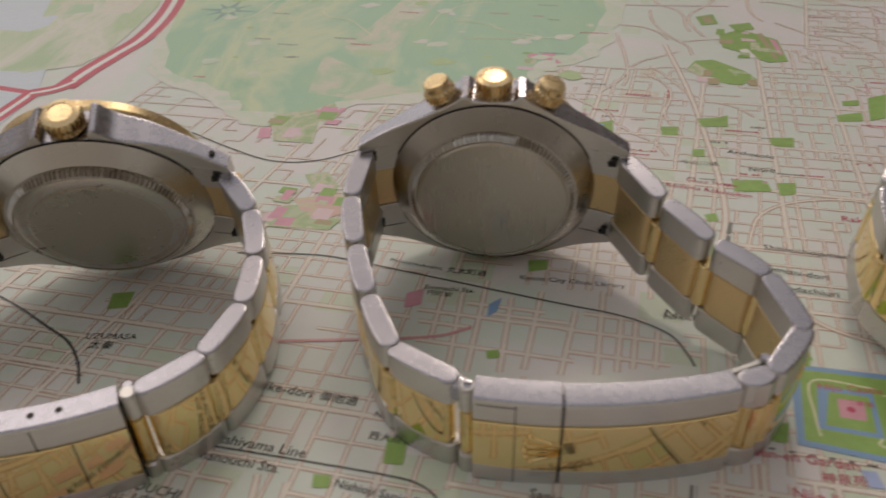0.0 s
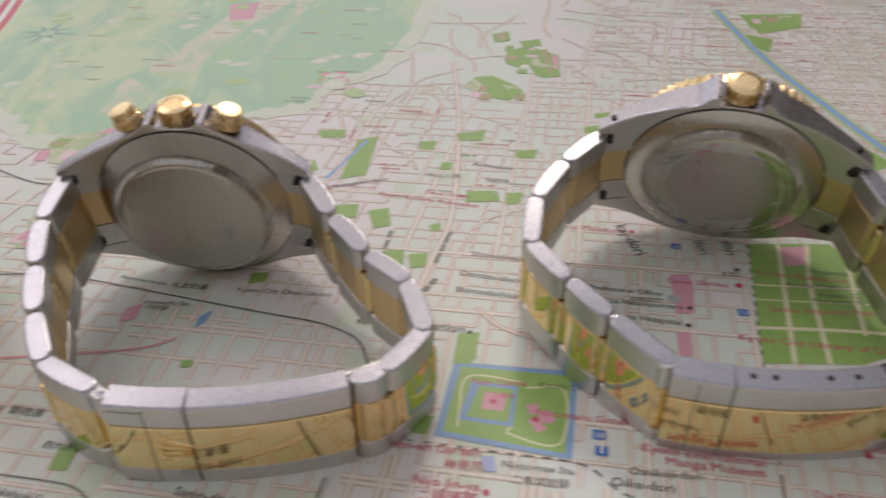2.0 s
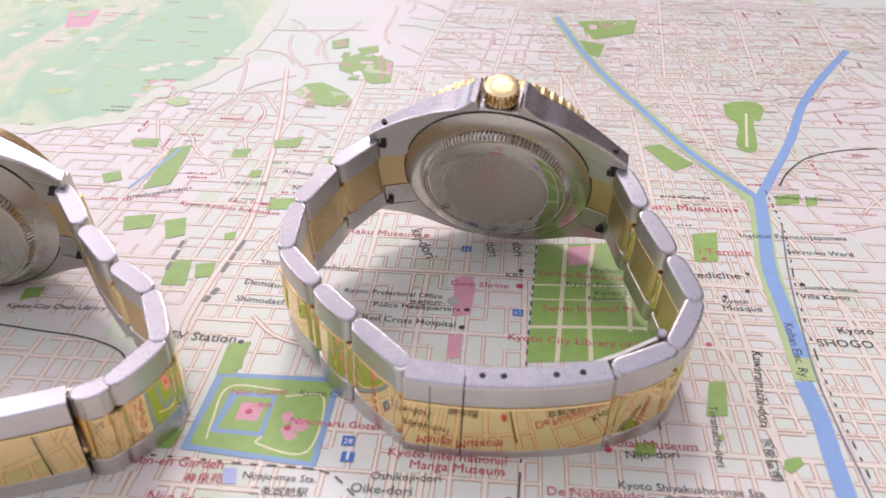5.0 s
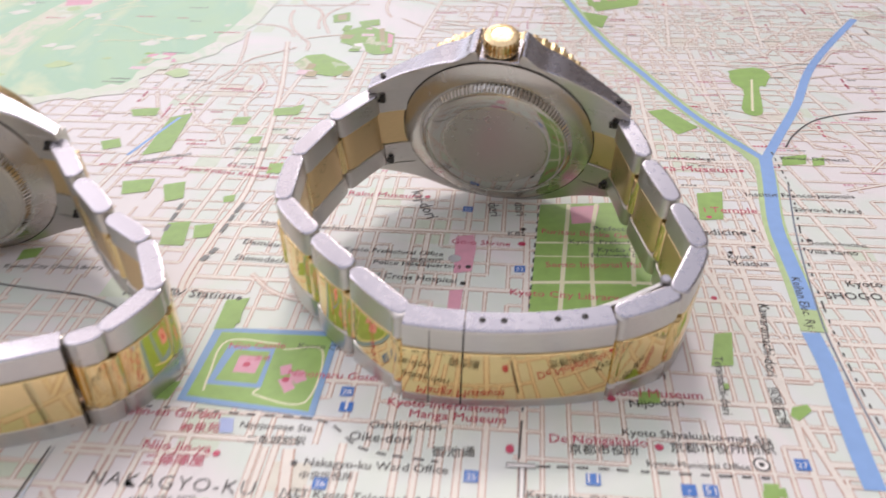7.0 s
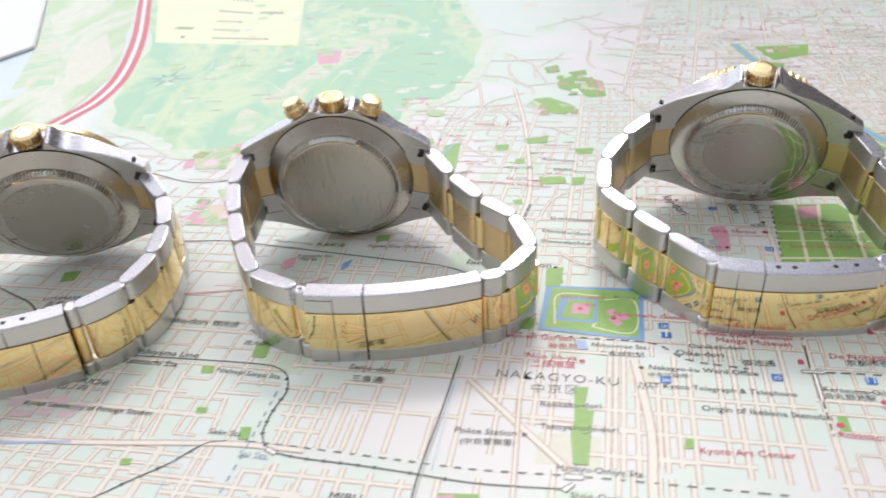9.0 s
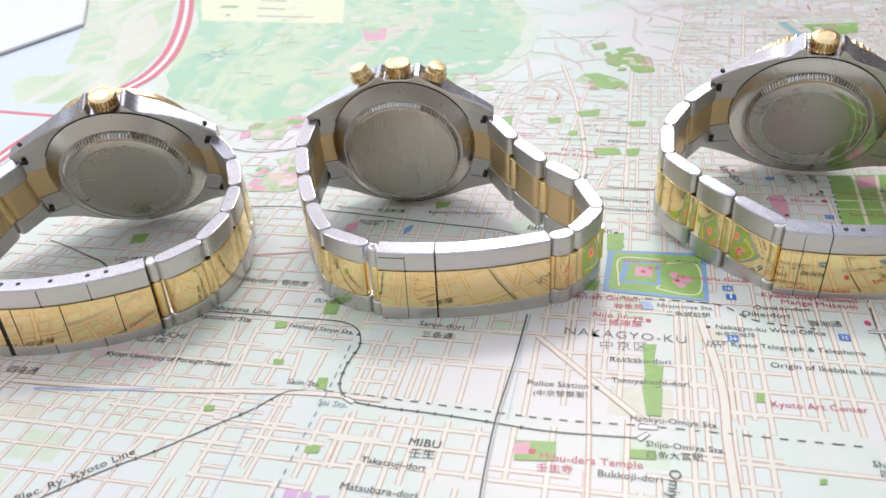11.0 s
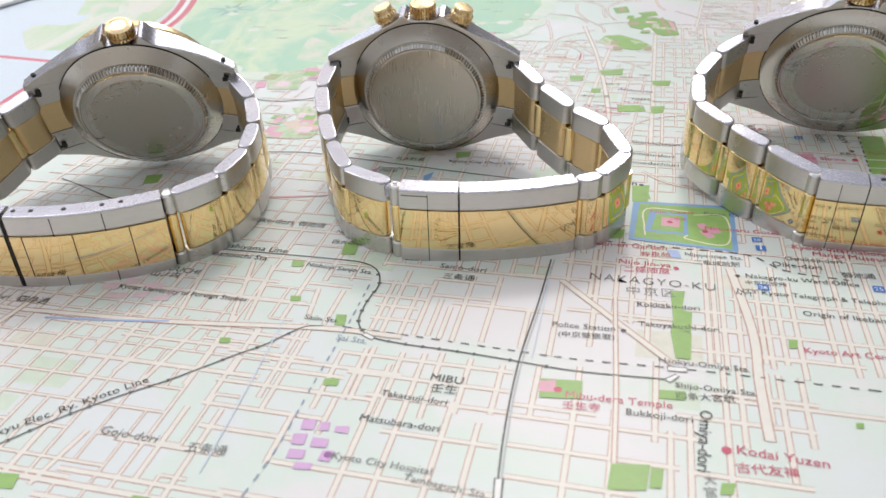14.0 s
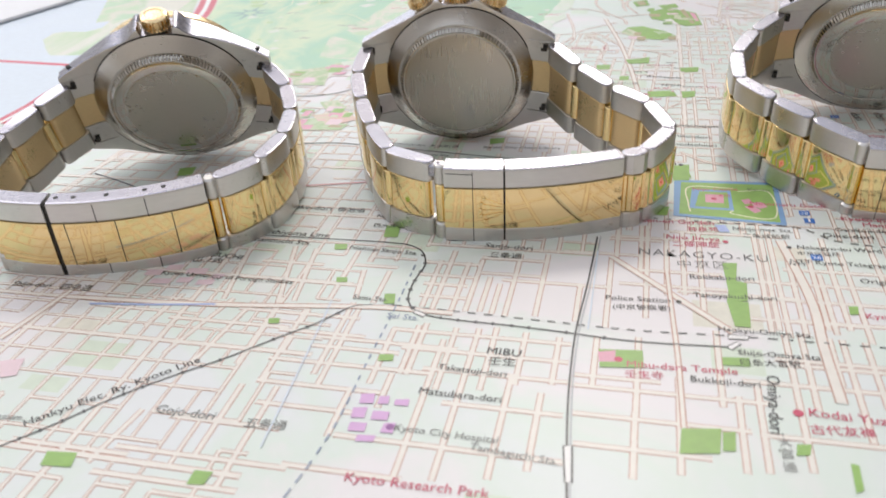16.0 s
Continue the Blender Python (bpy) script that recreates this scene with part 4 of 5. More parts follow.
area(PARK, (-7.3, -79.0), (-5.4, -79.0), (-6.4, -82.9), (-8.2, -82.8))
area(PARK, (2.5, -81.7), (4.5, -81.8), (3.6, -83.9), (1.7, -83.9))
area(PARK, (-109.8, -80.9), (-104.8, -81.3), (-104.5, -84.3), (-109.5, -83.8))
area(PARK, (-85.1, -85.2), (-82.2, -85.6), (-82.9, -88.1), (-85.5, -87.9))
area(PARK, (8.5, -85.5), (9.5, -85.9), (8.4, -90.4), (7.2, -90.9))
area(CLINIC, (-62.4, -68.9), (-60.1, -69.0), (-60.2, -71.3), (-62.5, -71.2))
area(CLINIC, (-59.3, -69.6), (-57.7, -69.6), (-57.7, -71.5), (-59.5, -71.5))
area(CLINIC, (-56.7, -70.5), (-54.4, -70.5), (-54.5, -72.1), (-56.8, -71.8))
area(CLINIC, (-63.3, -72.2), (-61.0, -72.2), (-61.2, -74.6), (-63.4, -74.5))
area(CLINIC, (-60.0, -73.0), (-57.3, -73.4), (-57.5, -75.3), (-60.2, -75.0))
area(CLINIC, (-63.3, -75.5), (-60.6, -75.8), (-60.8, -77.7), (-63.5, -77.4))
area(CLINIC, (-57.9, -75.9), (-56.1, -75.9), (-56.4, -78.2), (-58.4, -77.9))
area(CLINIC, (-61.8, -78.3), (-58.9, -78.6), (-59.2, -79.9), (-62.0, -79.7))
area(CAMPUSPALE, (-113.4, -28.1), (-109.7, -28.3), (-109.9, -30.5), (-113.6, -30.3))
area(CAMPUSPALE, (-109.3, -26.5), (-105.8, -26.7), (-106.1, -28.7), (-109.6, -28.5))
area(CAMPUSPALE, (-104.5, -28.1), (-100.0, -28.4), (-100.3, -30.6), (-104.7, -30.3))
area(CAMPUSPALE, (-98.5, -30.7), (-95.8, -30.8), (-96.3, -32.5), (-98.9, -32.4))
area(CAMPUSPALE, (-111.1, -31.7), (-106.7, -32.0), (-107.0, -33.9), (-111.4, -33.6))
area(CAMPUSPALE, (-105.4, -31.6), (-102.2, -31.8), (-102.6, -33.7), (-105.7, -33.5))
area(CAMPUSPALE, (-101.0, -32.7), (-97.4, -32.9), (-97.7, -34.8), (-101.3, -34.6))
area(CAMPUSPALE, (-129.8, -58.2), (-125.4, -57.5), (-124.5, -62.3), (-127.2, -62.9))
dot(INK, 0.51, (-6.7, -45.2))
dot(CULTURE, 0.72, (-20.0, -61.5))
dot(CLINICDARK, 0.7, (-56.9, -76.8))
dot(CULTURE, 0.79, (4.8, -75.2))
dot(CULTURE, 0.65, (50.8, -27.9))
dot(CULTURE, 0.65, (73.1, -29.6))
dot(CULTURE, 0.65, (68.6, -19.1))
dot(CULTURE, 0.58, (7.0, -24.2))
dot(CULTURE, 0.58, (7.9, -18.9))
area(STREAM, (6.5, -17.0), (8.7, -17.2), (8.9, -20.3), (6.8, -20.1))
dot(INK, 0.59, (49.8, 18.8))
dot(INK, 0.59, (48.2, 13.6))
dot(INK, 0.59, (62.8, 30.8))
dot(CULTURE, 0.65, (43.7, 46.2))
dot(CULTURE, 0.79, (61.6, 25.5))
dot(INK, 0.59, (5.8, 13.4))
dot(CULTURE, 0.58, (117.6, 49.7))
dot(CULTURE, 0.58, (103.1, 31.2))
dot(INK, 0.51, (110.3, 25.0))
dot(INK, 0.51, (107.9, 19.3))
dot(INK, 0.51, (102.6, 18.0))
dot(INK, 0.59, (120.1, 20.4))
dot(CULTURE, 0.58, (94.1, 4.2))
dot(INK, 0.51, (18.7, -27.2))
dot(LANE, 1.3, (47.4, 21.9))
dot(CULTURE, 0.58, (50.9, -27.4))
dot(INK, 1.27, (86.9, -34.3))
dot(WHITE, 1.0, (86.9, -34.3))
dot(INK, 0.42, (86.9, -34.3))
shield("28", (26.4, -13.2))
shield("1", (26.3, -16.6))
shield("52", (59.8, 17.0))
shield("22", (52.1, 40.0))
shield("26", (22.7, -31.3))
shield("25", (44.5, -32.2))
shield("27", (92.8, -34.9))
label("Nijo Castle", CULTURE, (5.7, -0.6), (15.8, -1.7))
label("二条城", CULTURE, (9.2, -3.8), (13.2, -4.5))
label("Kyoto Chamber", INK, (17.7, -1.8), (30.6, -4.1))
label("Ninomaru Goten", CULTURE, (16.4, -8.5), (32.5, -11.6))
label("Shinsen-en Garden", CULTURE, (-12.3, -13.9), (7.0, -17.3))
label("神泉苑", CULTURE, (0.5, -19.2), (6.9, -19.9))
label("Nijojo-mae Sta.", INK, (9.8, -19.3), (21.7, -21.4))
label("二条城前駅", INK, (11.0, -22.5), (20.4, -23.8))
label("Nijo Jin-ya", CULTURE, (-4.5, -22.1), (6.3, -24.1))
label("二條陣屋", CULTURE, (-3.8, -25.1), (5.6, -26.3))
label("Oike-dori", INK, (26.7, -23.5), (36.4, -25.3))
label("御池通", INK, (39.1, -27.9), (45.7, -28.6))
label("Oshikoji-dori", INK, (29.9, -21.4), (41.2, -23.1))
label("Kyoto International", CULTURE, (32.8, -16.9), (52.2, -20.8))
label("Manga Museum", CULTURE, (36.1, -19.8), (51.4, -22.9))
label("Nakagyo-ku Ward Office", INK, (20.2, -27.8), (41.8, -31.6))
label("中京区役所", INK, (19.6, -30.1), (27.6, -31.2))
label("NAKAGYO-KU", SERIF, (-11.1, -28.0), (13.9, -32.6))
label("中京区", SERIF, (-4.4, -33.2), (5.3, -34.4))
label("De Nohgakudo", CULTURE, (57.0, -27.0), (71.9, -29.5))
label("Kyoto Shiyakusho-mae Sta", INK, (68.3, -26.8), (90.8, -30.8))
label("京都市役所", INK, (59.5, -29.4), (70.1, -30.7))
label("京都市役所前駅", INK, (74.6, -30.6), (90.4, -32.6))
label("Kyoto Municipal Office", INK, (70.3, -32.9), (85.4, -35.2))
label("Memoial Museum", CULTURE, (65.0, -17.7), (83.6, -20.9))
label("Nijo-dori", INK, (71.1, -21.2), (79.9, -21.9))
label("Ebisu-dori", INK, (68.5, -14.0), (78.9, -15.8))
label("Kyoto City Library of D", CULTURE, (56.6, 9.1), (82.6, 3.8))
label("Sento Imperial Pala", CULTURE, (65.0, 17.0), (85.3, 14.6))
label("Kyoto Prefectural Office", INK, (25.3, 27.1), (45.8, 22.7))
label("京都府庁", INK, (38.4, 21.7), (45.1, 20.7))
label("Police Headquarters", INK, (31.1, 21.8), (48.8, 18.3))
label("Red Cross Hospital", INK, (28.8, 17.9), (47.4, 13.6))
label("Go-o Shrine", CULTURE, (47.3, 27.2), (59.5, 24.8))
label("KBS", INK, (59.3, 28.8), (62.9, 28.3))
label("Raku Museum", CULTURE, (25.9, 49.0), (42.5, 45.5))
label("Demizu-dori", INK, (4.3, 31.9), (16.9, 28.3))
label("Shimodachiuri", INK, (3.1, 26.3), (17.2, 23.1))
label("Shimochojamachi-dori", INK, (7.0, 38.6), (29.7, 33.6))
label("NHK TV Station", INK, (-16.2, 17.4), (5.3, 13.1))
label("NISHI", INK, (11.8, 70.2), (17.6, 69.0))
label("Institut Franco-Japonais", INK, (114.3, 38.5), (138.2, 34.9))
label("Sakyo-ku Ward", INK, (122.1, 31.6), (136.2, 28.8))
label("Goethe-Institut", INK, (119.3, 19.1), (130.8, 16.7))
label("Villa Kamo", INK, (117.8, 16.0), (127.7, 14.3))
label("Kyoto", INK, (101.5, 16.0), (106.7, 15.3))
label("Mosque", INK, (100.8, 13.7), (108.6, 12.7))
label("ara Museum", CULTURE, (98.1, 52.2), (116.9, 48.7))
label("i Temple", CULTURE, (102.8, 33.1), (114.3, 31.3))
label("edicine", INK, (99.4, 24.7), (108.6, 23.5))
label("Keihan Elec. Ry.", INK, (110.9, 8.8), (107.1, -6.7))
label("Kawaramachi-dori", INK, (101.5, 1.7), (95.0, -17.1))
label("Teramachi-dori", INK, (88.3, -11.1), (84.9, -24.5))
label("Furitsu Bunka Ge", CULTURE, (66.4, 28.9), (84.3, 24.9))
label("Kyoto Prefect", INK, (71.4, 24.6), (84.0, 22.8))
label("Prefectu", INK, (77.4, 28.8), (85.1, 27.5))
label("Kyoto G", INK, (76.5, 21.0), (84.2, 20.1))
label("National G", INK, (74.7, 19.3), (84.4, 18.1))
label("fuku-ji Temple", CULTURE, (-3.5, 65.8), (7.6, 62.5))
label("Kyoto Kodama Rakusaikan", CULTURE, (-14.9, 65.5), (10.1, 58.0))
label("Archaeolo", INK, (8.6, 78.9), (19.3, 75.6))
label("Imadegawa-dori", INK, (-28.1, 69.5), (-12.7, 72.6))
bar(GREY, 0.9, (-0.9, 36.7), (0.1, 40.0))
bar(GREY, 0.9, (0.3, 40.8), (1.0, 43.4))
bar(GREY, 0.9, (1.2, 44.2), (2.6, 48.4))
bar(GREY, 1.3, (-3.4, 26.6), (-2.3, 28.4))
bar(GREY, 1.2, (-2.0, 29.0), (-0.8, 30.8))
bar(GREY, 0.9, (-12.8, 38.5), (-12.4, 41.0))
bar(GREY, 0.9, (-12.3, 42.5), (-11.7, 45.7))
bar(GREY, 0.9, (-11.6, 46.8), (-11.1, 49.5))
label("SHOGO", INK, (114.6, 1.8), (125.1, 0.2))
label("Kyoto", INK, (120.2, 4.9), (126.9, 3.9))
label("Rokkaku-dori", INK, (-3.0, -37.5), (9.0, -39.1))
label("Takoyakushi-dori", INK, (-3.7, -43.7), (11.2, -45.8))
label("Police Station", INK, (-19.8, -43.8), (-7.9, -45.5))
label("(中京警察署)", INK, (-18.9, -46.8), (-8.4, -47.9))
label("NTT Kyoto Telegraph & Telephone", INK, (17.2, -33.0), (47.2, -38.3))
label("Origin of Ikebana Ikenobo", INK, (27.4, -40.7), (51.0, -45.1))
label("Kyoto Art Center", CULTURE, (24.1, -51.8), (40.8, -54.2))
label("Hankyu-Omiya Sta.", INK, (-1.8, -54.3), (13.7, -57.1))
label("Shijo-Omiya Sta.", INK, (-0.2, -60.9), (13.2, -63.2))
label("四条大宮駅", INK, (-0.5, -63.6), (9.1, -64.6))
label("Mibu-dera Temple", CULTURE, (-18.9, -63.5), (-1.1, -66.2))
label("壬生寺", CULTURE, (-19.6, -66.0), (-13.3, -66.7))
label("Bukkoji-dori", INK, (-9.4, -67.5), (1.3, -69.4))
label("MIBU", INK, (-42.0, -59.2), (-36.1, -60.3))
label("壬生", INK, (-41.8, -62.0), (-37.1, -62.6))
label("Takatsuji-dori", INK, (-50.3, -63.1), (-38.5, -65.6))
label("Matsubara-dori", INK, (-53.1, -69.1), (-39.4, -71.8))
label("Saiin Sta.", INK, (-67.9, -41.2), (-60.7, -42.6))
label("Sai Sta.", SUBWAY, (-60.6, -47.7), (-54.4, -49.0))
label("Sanjo-dori", INK, (-42.3, -23.2), (-32.2, -25.4))
label("三条通", INK, (-41.5, -27.2), (-34.6, -28.4))
label("Nishioji Sanjo Sta.", INK, (-71.3, -22.1), (-56.0, -25.8))
label("Nishioji Oike Sta.", INK, (-67.0, -8.2), (-54.1, -11.9))
label("西大路御池駅", INK, (-67.3, -12.7), (-56.1, -14.7))
label("Oike-dori", INK, (-88.9, -2.0), (-77.9, -4.4))
label("御池通", INK, (-76.8, -4.5), (-70.1, -5.8))
label("Arashiyama Line", INK, (-94.4, -13.6), (-76.2, -17.0))
label("Yamanouchi Sta.", INK, (-96.6, -16.8), (-79.7, -20.0))
label("Kyoto University of Foreign Studies", INK, (-109.9, -30.1), (-80.2, -35.5))
label("YAMANOUCHI", INK, (-110.4, -21.3), (-93.8, -25.3))
label("山ノ内", INK, (-104.7, -25.4), (-98.1, -26.4))
label("Hankyu Elec. Ry. Kyoto Line", INK, (-116.4, -75.3), (-91.4, -59.2))
label("Omiya-dori", INK, (2.7, -66.3), (-0.7, -79.8))
label("Gojo-dori", GREY, (-95.9, -72.4), (-85.3, -74.6))
label("五条通", GREY, (-80.2, -76.1), (-73.2, -77.0))
label("Kyoto City Hospital", GREY, (-56.3, -77.5), (-40.0, -80.8))
label("Tambaguchi Sta.", GREY, (-44.7, -81.8), (-31.6, -85.3))
label("Kyoto Research Park", CULTURE, (-62.5, -87.6), (-41.2, -91.2))
label("Kodai Yuzen", CULTURE, (6.2, -75.9), (19.4, -78.9))
label("古代友禅", CULTURE, (5.2, -79.5), (14.4, -80.6))
label("Shijo-dori", INK, (-141.1, -32.7), (-131.9, -34.1))
label("四条通", INK, (-129.8, -34.6), (-122.7, -35.8))
label("NTT", INK, (16.8, -33.9), (20.0, -34.4))
label("Marutamachi-dori", INK, (-69.2, 34.3), (-58.1, 31.1))
label("丸太町通", INK, (-57.3, 30.7), (-49.1, 29.3))
label("Emmachi Sta.", INK, (-61.3, 25.2), (-51.2, 23.9))
label("円町駅", INK, (-60.7, 23.5), (-55.8, 22.6))
label("Kyoto City Chuo Library", INK, (-42.6, 28.4), (-21.8, 25.6))
label("NHK Radio", INK, (-16.5, 16.8), (-5.2, 15.4))
label("UZUMASA", INK, (-123.7, 9.8), (-113.6, 9.7))
label("太秦", INK, (-122.1, 7.3), (-117.4, 7.2))
label("Gymnasium", GREY, (-127.1, -72.9), (-117.6, -73.9))
label("大", GREY, (-0.0, -81.9), (1.8, -82.0))
label("宮", GREY, (-0.5, -84.3), (1.4, -84.4))
label("通", GREY, (-0.9, -86.7), (1.0, -86.9))
label("河", INK, (93.9, -21.0), (95.9, -21.1))
label("原", INK, (93.4, -23.1), (95.4, -23.2))
label("町", INK, (92.9, -25.3), (95.0, -25.5))
label("通", INK, (92.4, -27.6), (94.5, -27.7))
label("kaj-dori", INK, (40.3, 48.7), (43.0, 36.7))
label("dori", INK, (56.7, 41.9), (56.7, 36.4))
label("dori", INK, (62.6, 41.5), (62.2, 36.0))
label("en's College", INK, (101.6, 57.1), (113.8, 55.0))
label("今出川通", GREY, (-3.4, 74.0), (5.4, 72.5))
label("Keihan-Demachi", INK, (129.1, 54.0), (145.0, 50.9))
label("Karasuma-Oike Sta.", INK, (51.8, -36.8), (68.2, -40.0))
label("烏丸御池駅", INK, (51.3, -38.8), (60.7, -40.3))
label("Honno-ji Temple", CULTURE, (68.4, -40.6), (85.2, -43.6))
label("The Museum of Kyoto", CULTURE, (60.2, -43.7), (83.0, -48.0))
label("Kyoto", INK, (61.7, -47.5), (66.7, -48.4))
label("YMCA", INK, (61.2, -50.0), (66.9, -50.8))
label("Rokkaku-do", CULTURE, (49.7, -49.3), (59.6, -51.4))
label("Shijo Sta.", INK, (35.8, -66.8), (43.1, -68.6))
label("四条駅", INK, (36.2, -69.0), (41.7, -70.2))
shield("11", (61.9, -34.5))
shield("7", (74.9, -37.7))
shield("51", (77.9, -38.1))
dot(INK, 0.55, (68.3, -47.2))
dot(CULTURE, 0.65, (61.5, -40.8))
dot(CULTURE, 0.65, (85.9, -39.7))
dot(CULTURE, 0.65, (78.5, -48.2))
area(PARK, (51.4, -43.7), (53.1, -44.0), (52.4, -48.1), (50.5, -47.8))
dot(CULTURE, 0.75, (51.1, -46.3))
area(PARK, (85.7, -37.6), (87.9, -37.9), (86.6, -40.7), (84.9, -40.4))
area(WHITE, (51.7, -31.3), (52.5, -31.4), (50.9, -39.6), (50.1, -39.6))
line(RAIL, 0.22, (51.7, -31.3), (52.5, -31.4), (50.9, -39.6), (50.1, -39.6), (51.7, -31.3))
area(WHITE, (50.0, -30.3), (54.1, -31.0), (54.0, -31.7), (49.8, -31.0))
line(RAIL, 0.22, (50.0, -30.3), (54.1, -31.0), (54.0, -31.7), (49.8, -31.0), (50.0, -30.3))
dashes(RAIL, 0.35, (54.2, -31.4), (60.4, -32.2), (73.2, -34.5), (88.4, -37.0))
dashes(RAIL, 0.35, (50.5, -39.8), (49.5, -45.1), (48.7, -49.3))
line(LAKE, 0.3, (-71.8, -41.6), (-74.2, -63.8), (-76.3, -80.7))
line(LAKE, 0.3, (-19.1, -26.1), (-22.0, -42.0), (-24.1, -53.0))
line(ROADRED, 6.0, (-178.0, 127.0), (-182.0, 121.6), (-188.4, 118.4))
line(WHITE, 1.6, (-178.0, 127.0), (-182.0, 121.6), (-188.4, 118.4))
area(SAGE, (-99.4, 50.5), (-94.0, 53.8), (-82.0, 49.7), (-83.9, 45.5), (-97.8, 47.0))
area(SALMON, (-94.5, 58.4), (-83.9, 60.7), (-80.0, 53.2), (-85.5, 49.9), (-91.0, 51.9))
area(SAGE, (-98.5, 105.7), (-93.7, 109.8), (-90.7, 102.0), (-93.6, 97.4), (-97.3, 98.8))

compass((-147.1, 189.1), 12.5)


def patchwork(cx, cy, wide, deep, count, seed):
    """Small printed plots of temples, gardens and schools, side by side."""
    rng = random.Random(seed)
    for k in range(count):
        x, y = cx + rng.uniform(-wide, wide), cy + rng.uniform(-deep, deep)
        a, b = rng.uniform(0.8, 2.6), rng.uniform(0.8, 3.0)
        corners = [turned(p * a + rng.uniform(-0.3, 0.3), q * b + rng.uniform(-0.3, 0.3)) for p, q in ((-1, -1), (1, -1), (1, 1), (-1, 1))]
        area(rng.choice((PARK, PARK, SAGE, CAMPUS, HERITAGE, CAMPUSPALE)), *[(x + p, y + q) for p, q in corners])


patchwork(-90.0, 56.0, 9.0, 9.0, 14, 1)
patchwork(-99.0, 97.0, 9.0, 9.0, 12, 2)
patchwork(18.0, 126.0, 8.0, 7.0, 7, 3)
patchwork(31.0, 148.0, 8.0, 12.0, 9, 4)
patchwork(-34.0, 138.0, 7.0, 6.0, 7, 5)
patchwork(120.0, 176.0, 9.0, 6.0, 7, 6)


def hill_marks():
    """Clearings, darker woods, tracks and small notes over the printed hills."""
    rng = random.Random(21)
    lays = {m: Layer() for m in (PARKDARK, RIVERBANK, WOODPALE, PATH_CREAM, CULTURE, GREY)}
    for k in range(90):
        x, y = rng.uniform(-150, -15), rng.uniform(125, 330)
        r = rng.uniform(1.2, 4.5)
        ring = [(x + r * rng.uniform(0.5, 1.2) * math.cos(j * math.pi / 5), y + r * rng.uniform(0.4, 1.0) * math.sin(j * math.pi / 5)) for j in range(10)]
        lays[rng.choice((RIVERBANK, WOODPALE, WOODPALE))].poly(ring, 0.180 + k * 0.00005)
    for k in range(14):
        x, y, a = rng.uniform(-140, -20), rng.uniform(130, 300), rng.uniform(0, 6.28)
        pts = []
        for j in range(8):
            pts.append((x, y))
            a += rng.uniform(-0.6, 0.6)
            x, y = x + 5 * math.cos(a), y + 5 * math.sin(a)
        lays[PATH_CREAM].strip(smooth_line(pts, 4), 0.5, 0.186 + k * 0.00005)
    for k in range(46):
        x, y = rng.uniform(-150, -10), rng.uniform(112, 320)
        m = rng.choice((CULTURE, GREY, GREY))
        for j in range(rng.randint(4, 9)):
            lays[m].strip([(x + j * 1.0, y - j * 0.18), (x + j * 1.0 + 0.68, y - j * 0.18 - 0.12)], rng.uniform(0.5, 0.9), 0.188 + k * 0.00004)
    for m, lay in lays.items():
        ob = lay.done("hill_mark", m)
        if ob:
            tagged(ob, kind="stuff")


hill_marks()


# ---- the white card lying over the map's far corner ----
def build_card():
    c = thing("white_folder", pose(-0.2373, 0.2538, 0.0003, 0, 0, 0), "plain white folder lying over the map", "folder")
    bm = bmesh.new()
    pts = [(0, 0), (-0.0477, 0.1232), (-0.30, 0.1232), (-0.09, -0.198)]
    lo = [bm.verts.new((x, y, 0.0002)) for x, y in pts]
    hi = [bm.verts.new((x, y, 0.0016)) for x, y in pts]
    bm.faces.new(lo[::-1])
    bm.faces.new(hi)
    for i in range(4):
        bm.faces.new((lo[i], lo[(i + 1) % 4], hi[(i + 1) % 4], hi[i]))
    bmesh.ops.bevel(bm, geom=bm.edges[:], offset=0.0006, segments=3, affect="EDGES")
    part("cover", bm, CARD_WHITE, c)


build_card()


# ---- the watches ----
def shoulder(x, guard):
    """Half height of the case's flank at x millimetres from its middle."""
    a = abs(x)
    tail = ((12, 16.4), (14.5, 15.2), (17, 14.1), (19, 13.3), (20.5, 12.7), (22, 12.1), (23, 11.7), (24, 11.3))
    if guard == 0:
        rows = ((0, 19.0), (6, 18.6), (9, 17.9), (12, 16.9), (14.5, 15.9), (17, 14.9), (19, 14.0), (20.5, 13.3), (22, 12.5), (23, 11.9), (24, 11.3))
    elif guard == 1:
        rows = ((0, 18.7), (3.5, 18.7), (3.7, 20.0), (4.1, 20.5), (4.6, 20.4), (5.2, 20.0), (6.0, 19.0), (7.0, 18.2), (8.2, 17.6), (9.8, 17.1)) + tail
    else:
        rows = ((0, 19.7), (3.4, 19.7), (3.8, 20.2), (4.4, 20.7), (5.4, 20.6), (6.3, 19.8), (7.6, 18.9), (9.0, 18.1)) + tail
    for (x0, z0), (x1, z1) in zip(rows, rows[1:]):
        if a <= x1:
            z = z0 + (z1 - z0) * (a - x0) / (x1 - x0)
            break
    return z


def back_line(x):
    """Depth of the case's back at x millimetres from its middle: flat round the screwed back, bent towards the wrist at the lugs."""
    return -2.85 - 2.5 * max(0.0, (abs(x) - 16.0) / 8.0) ** 1.5


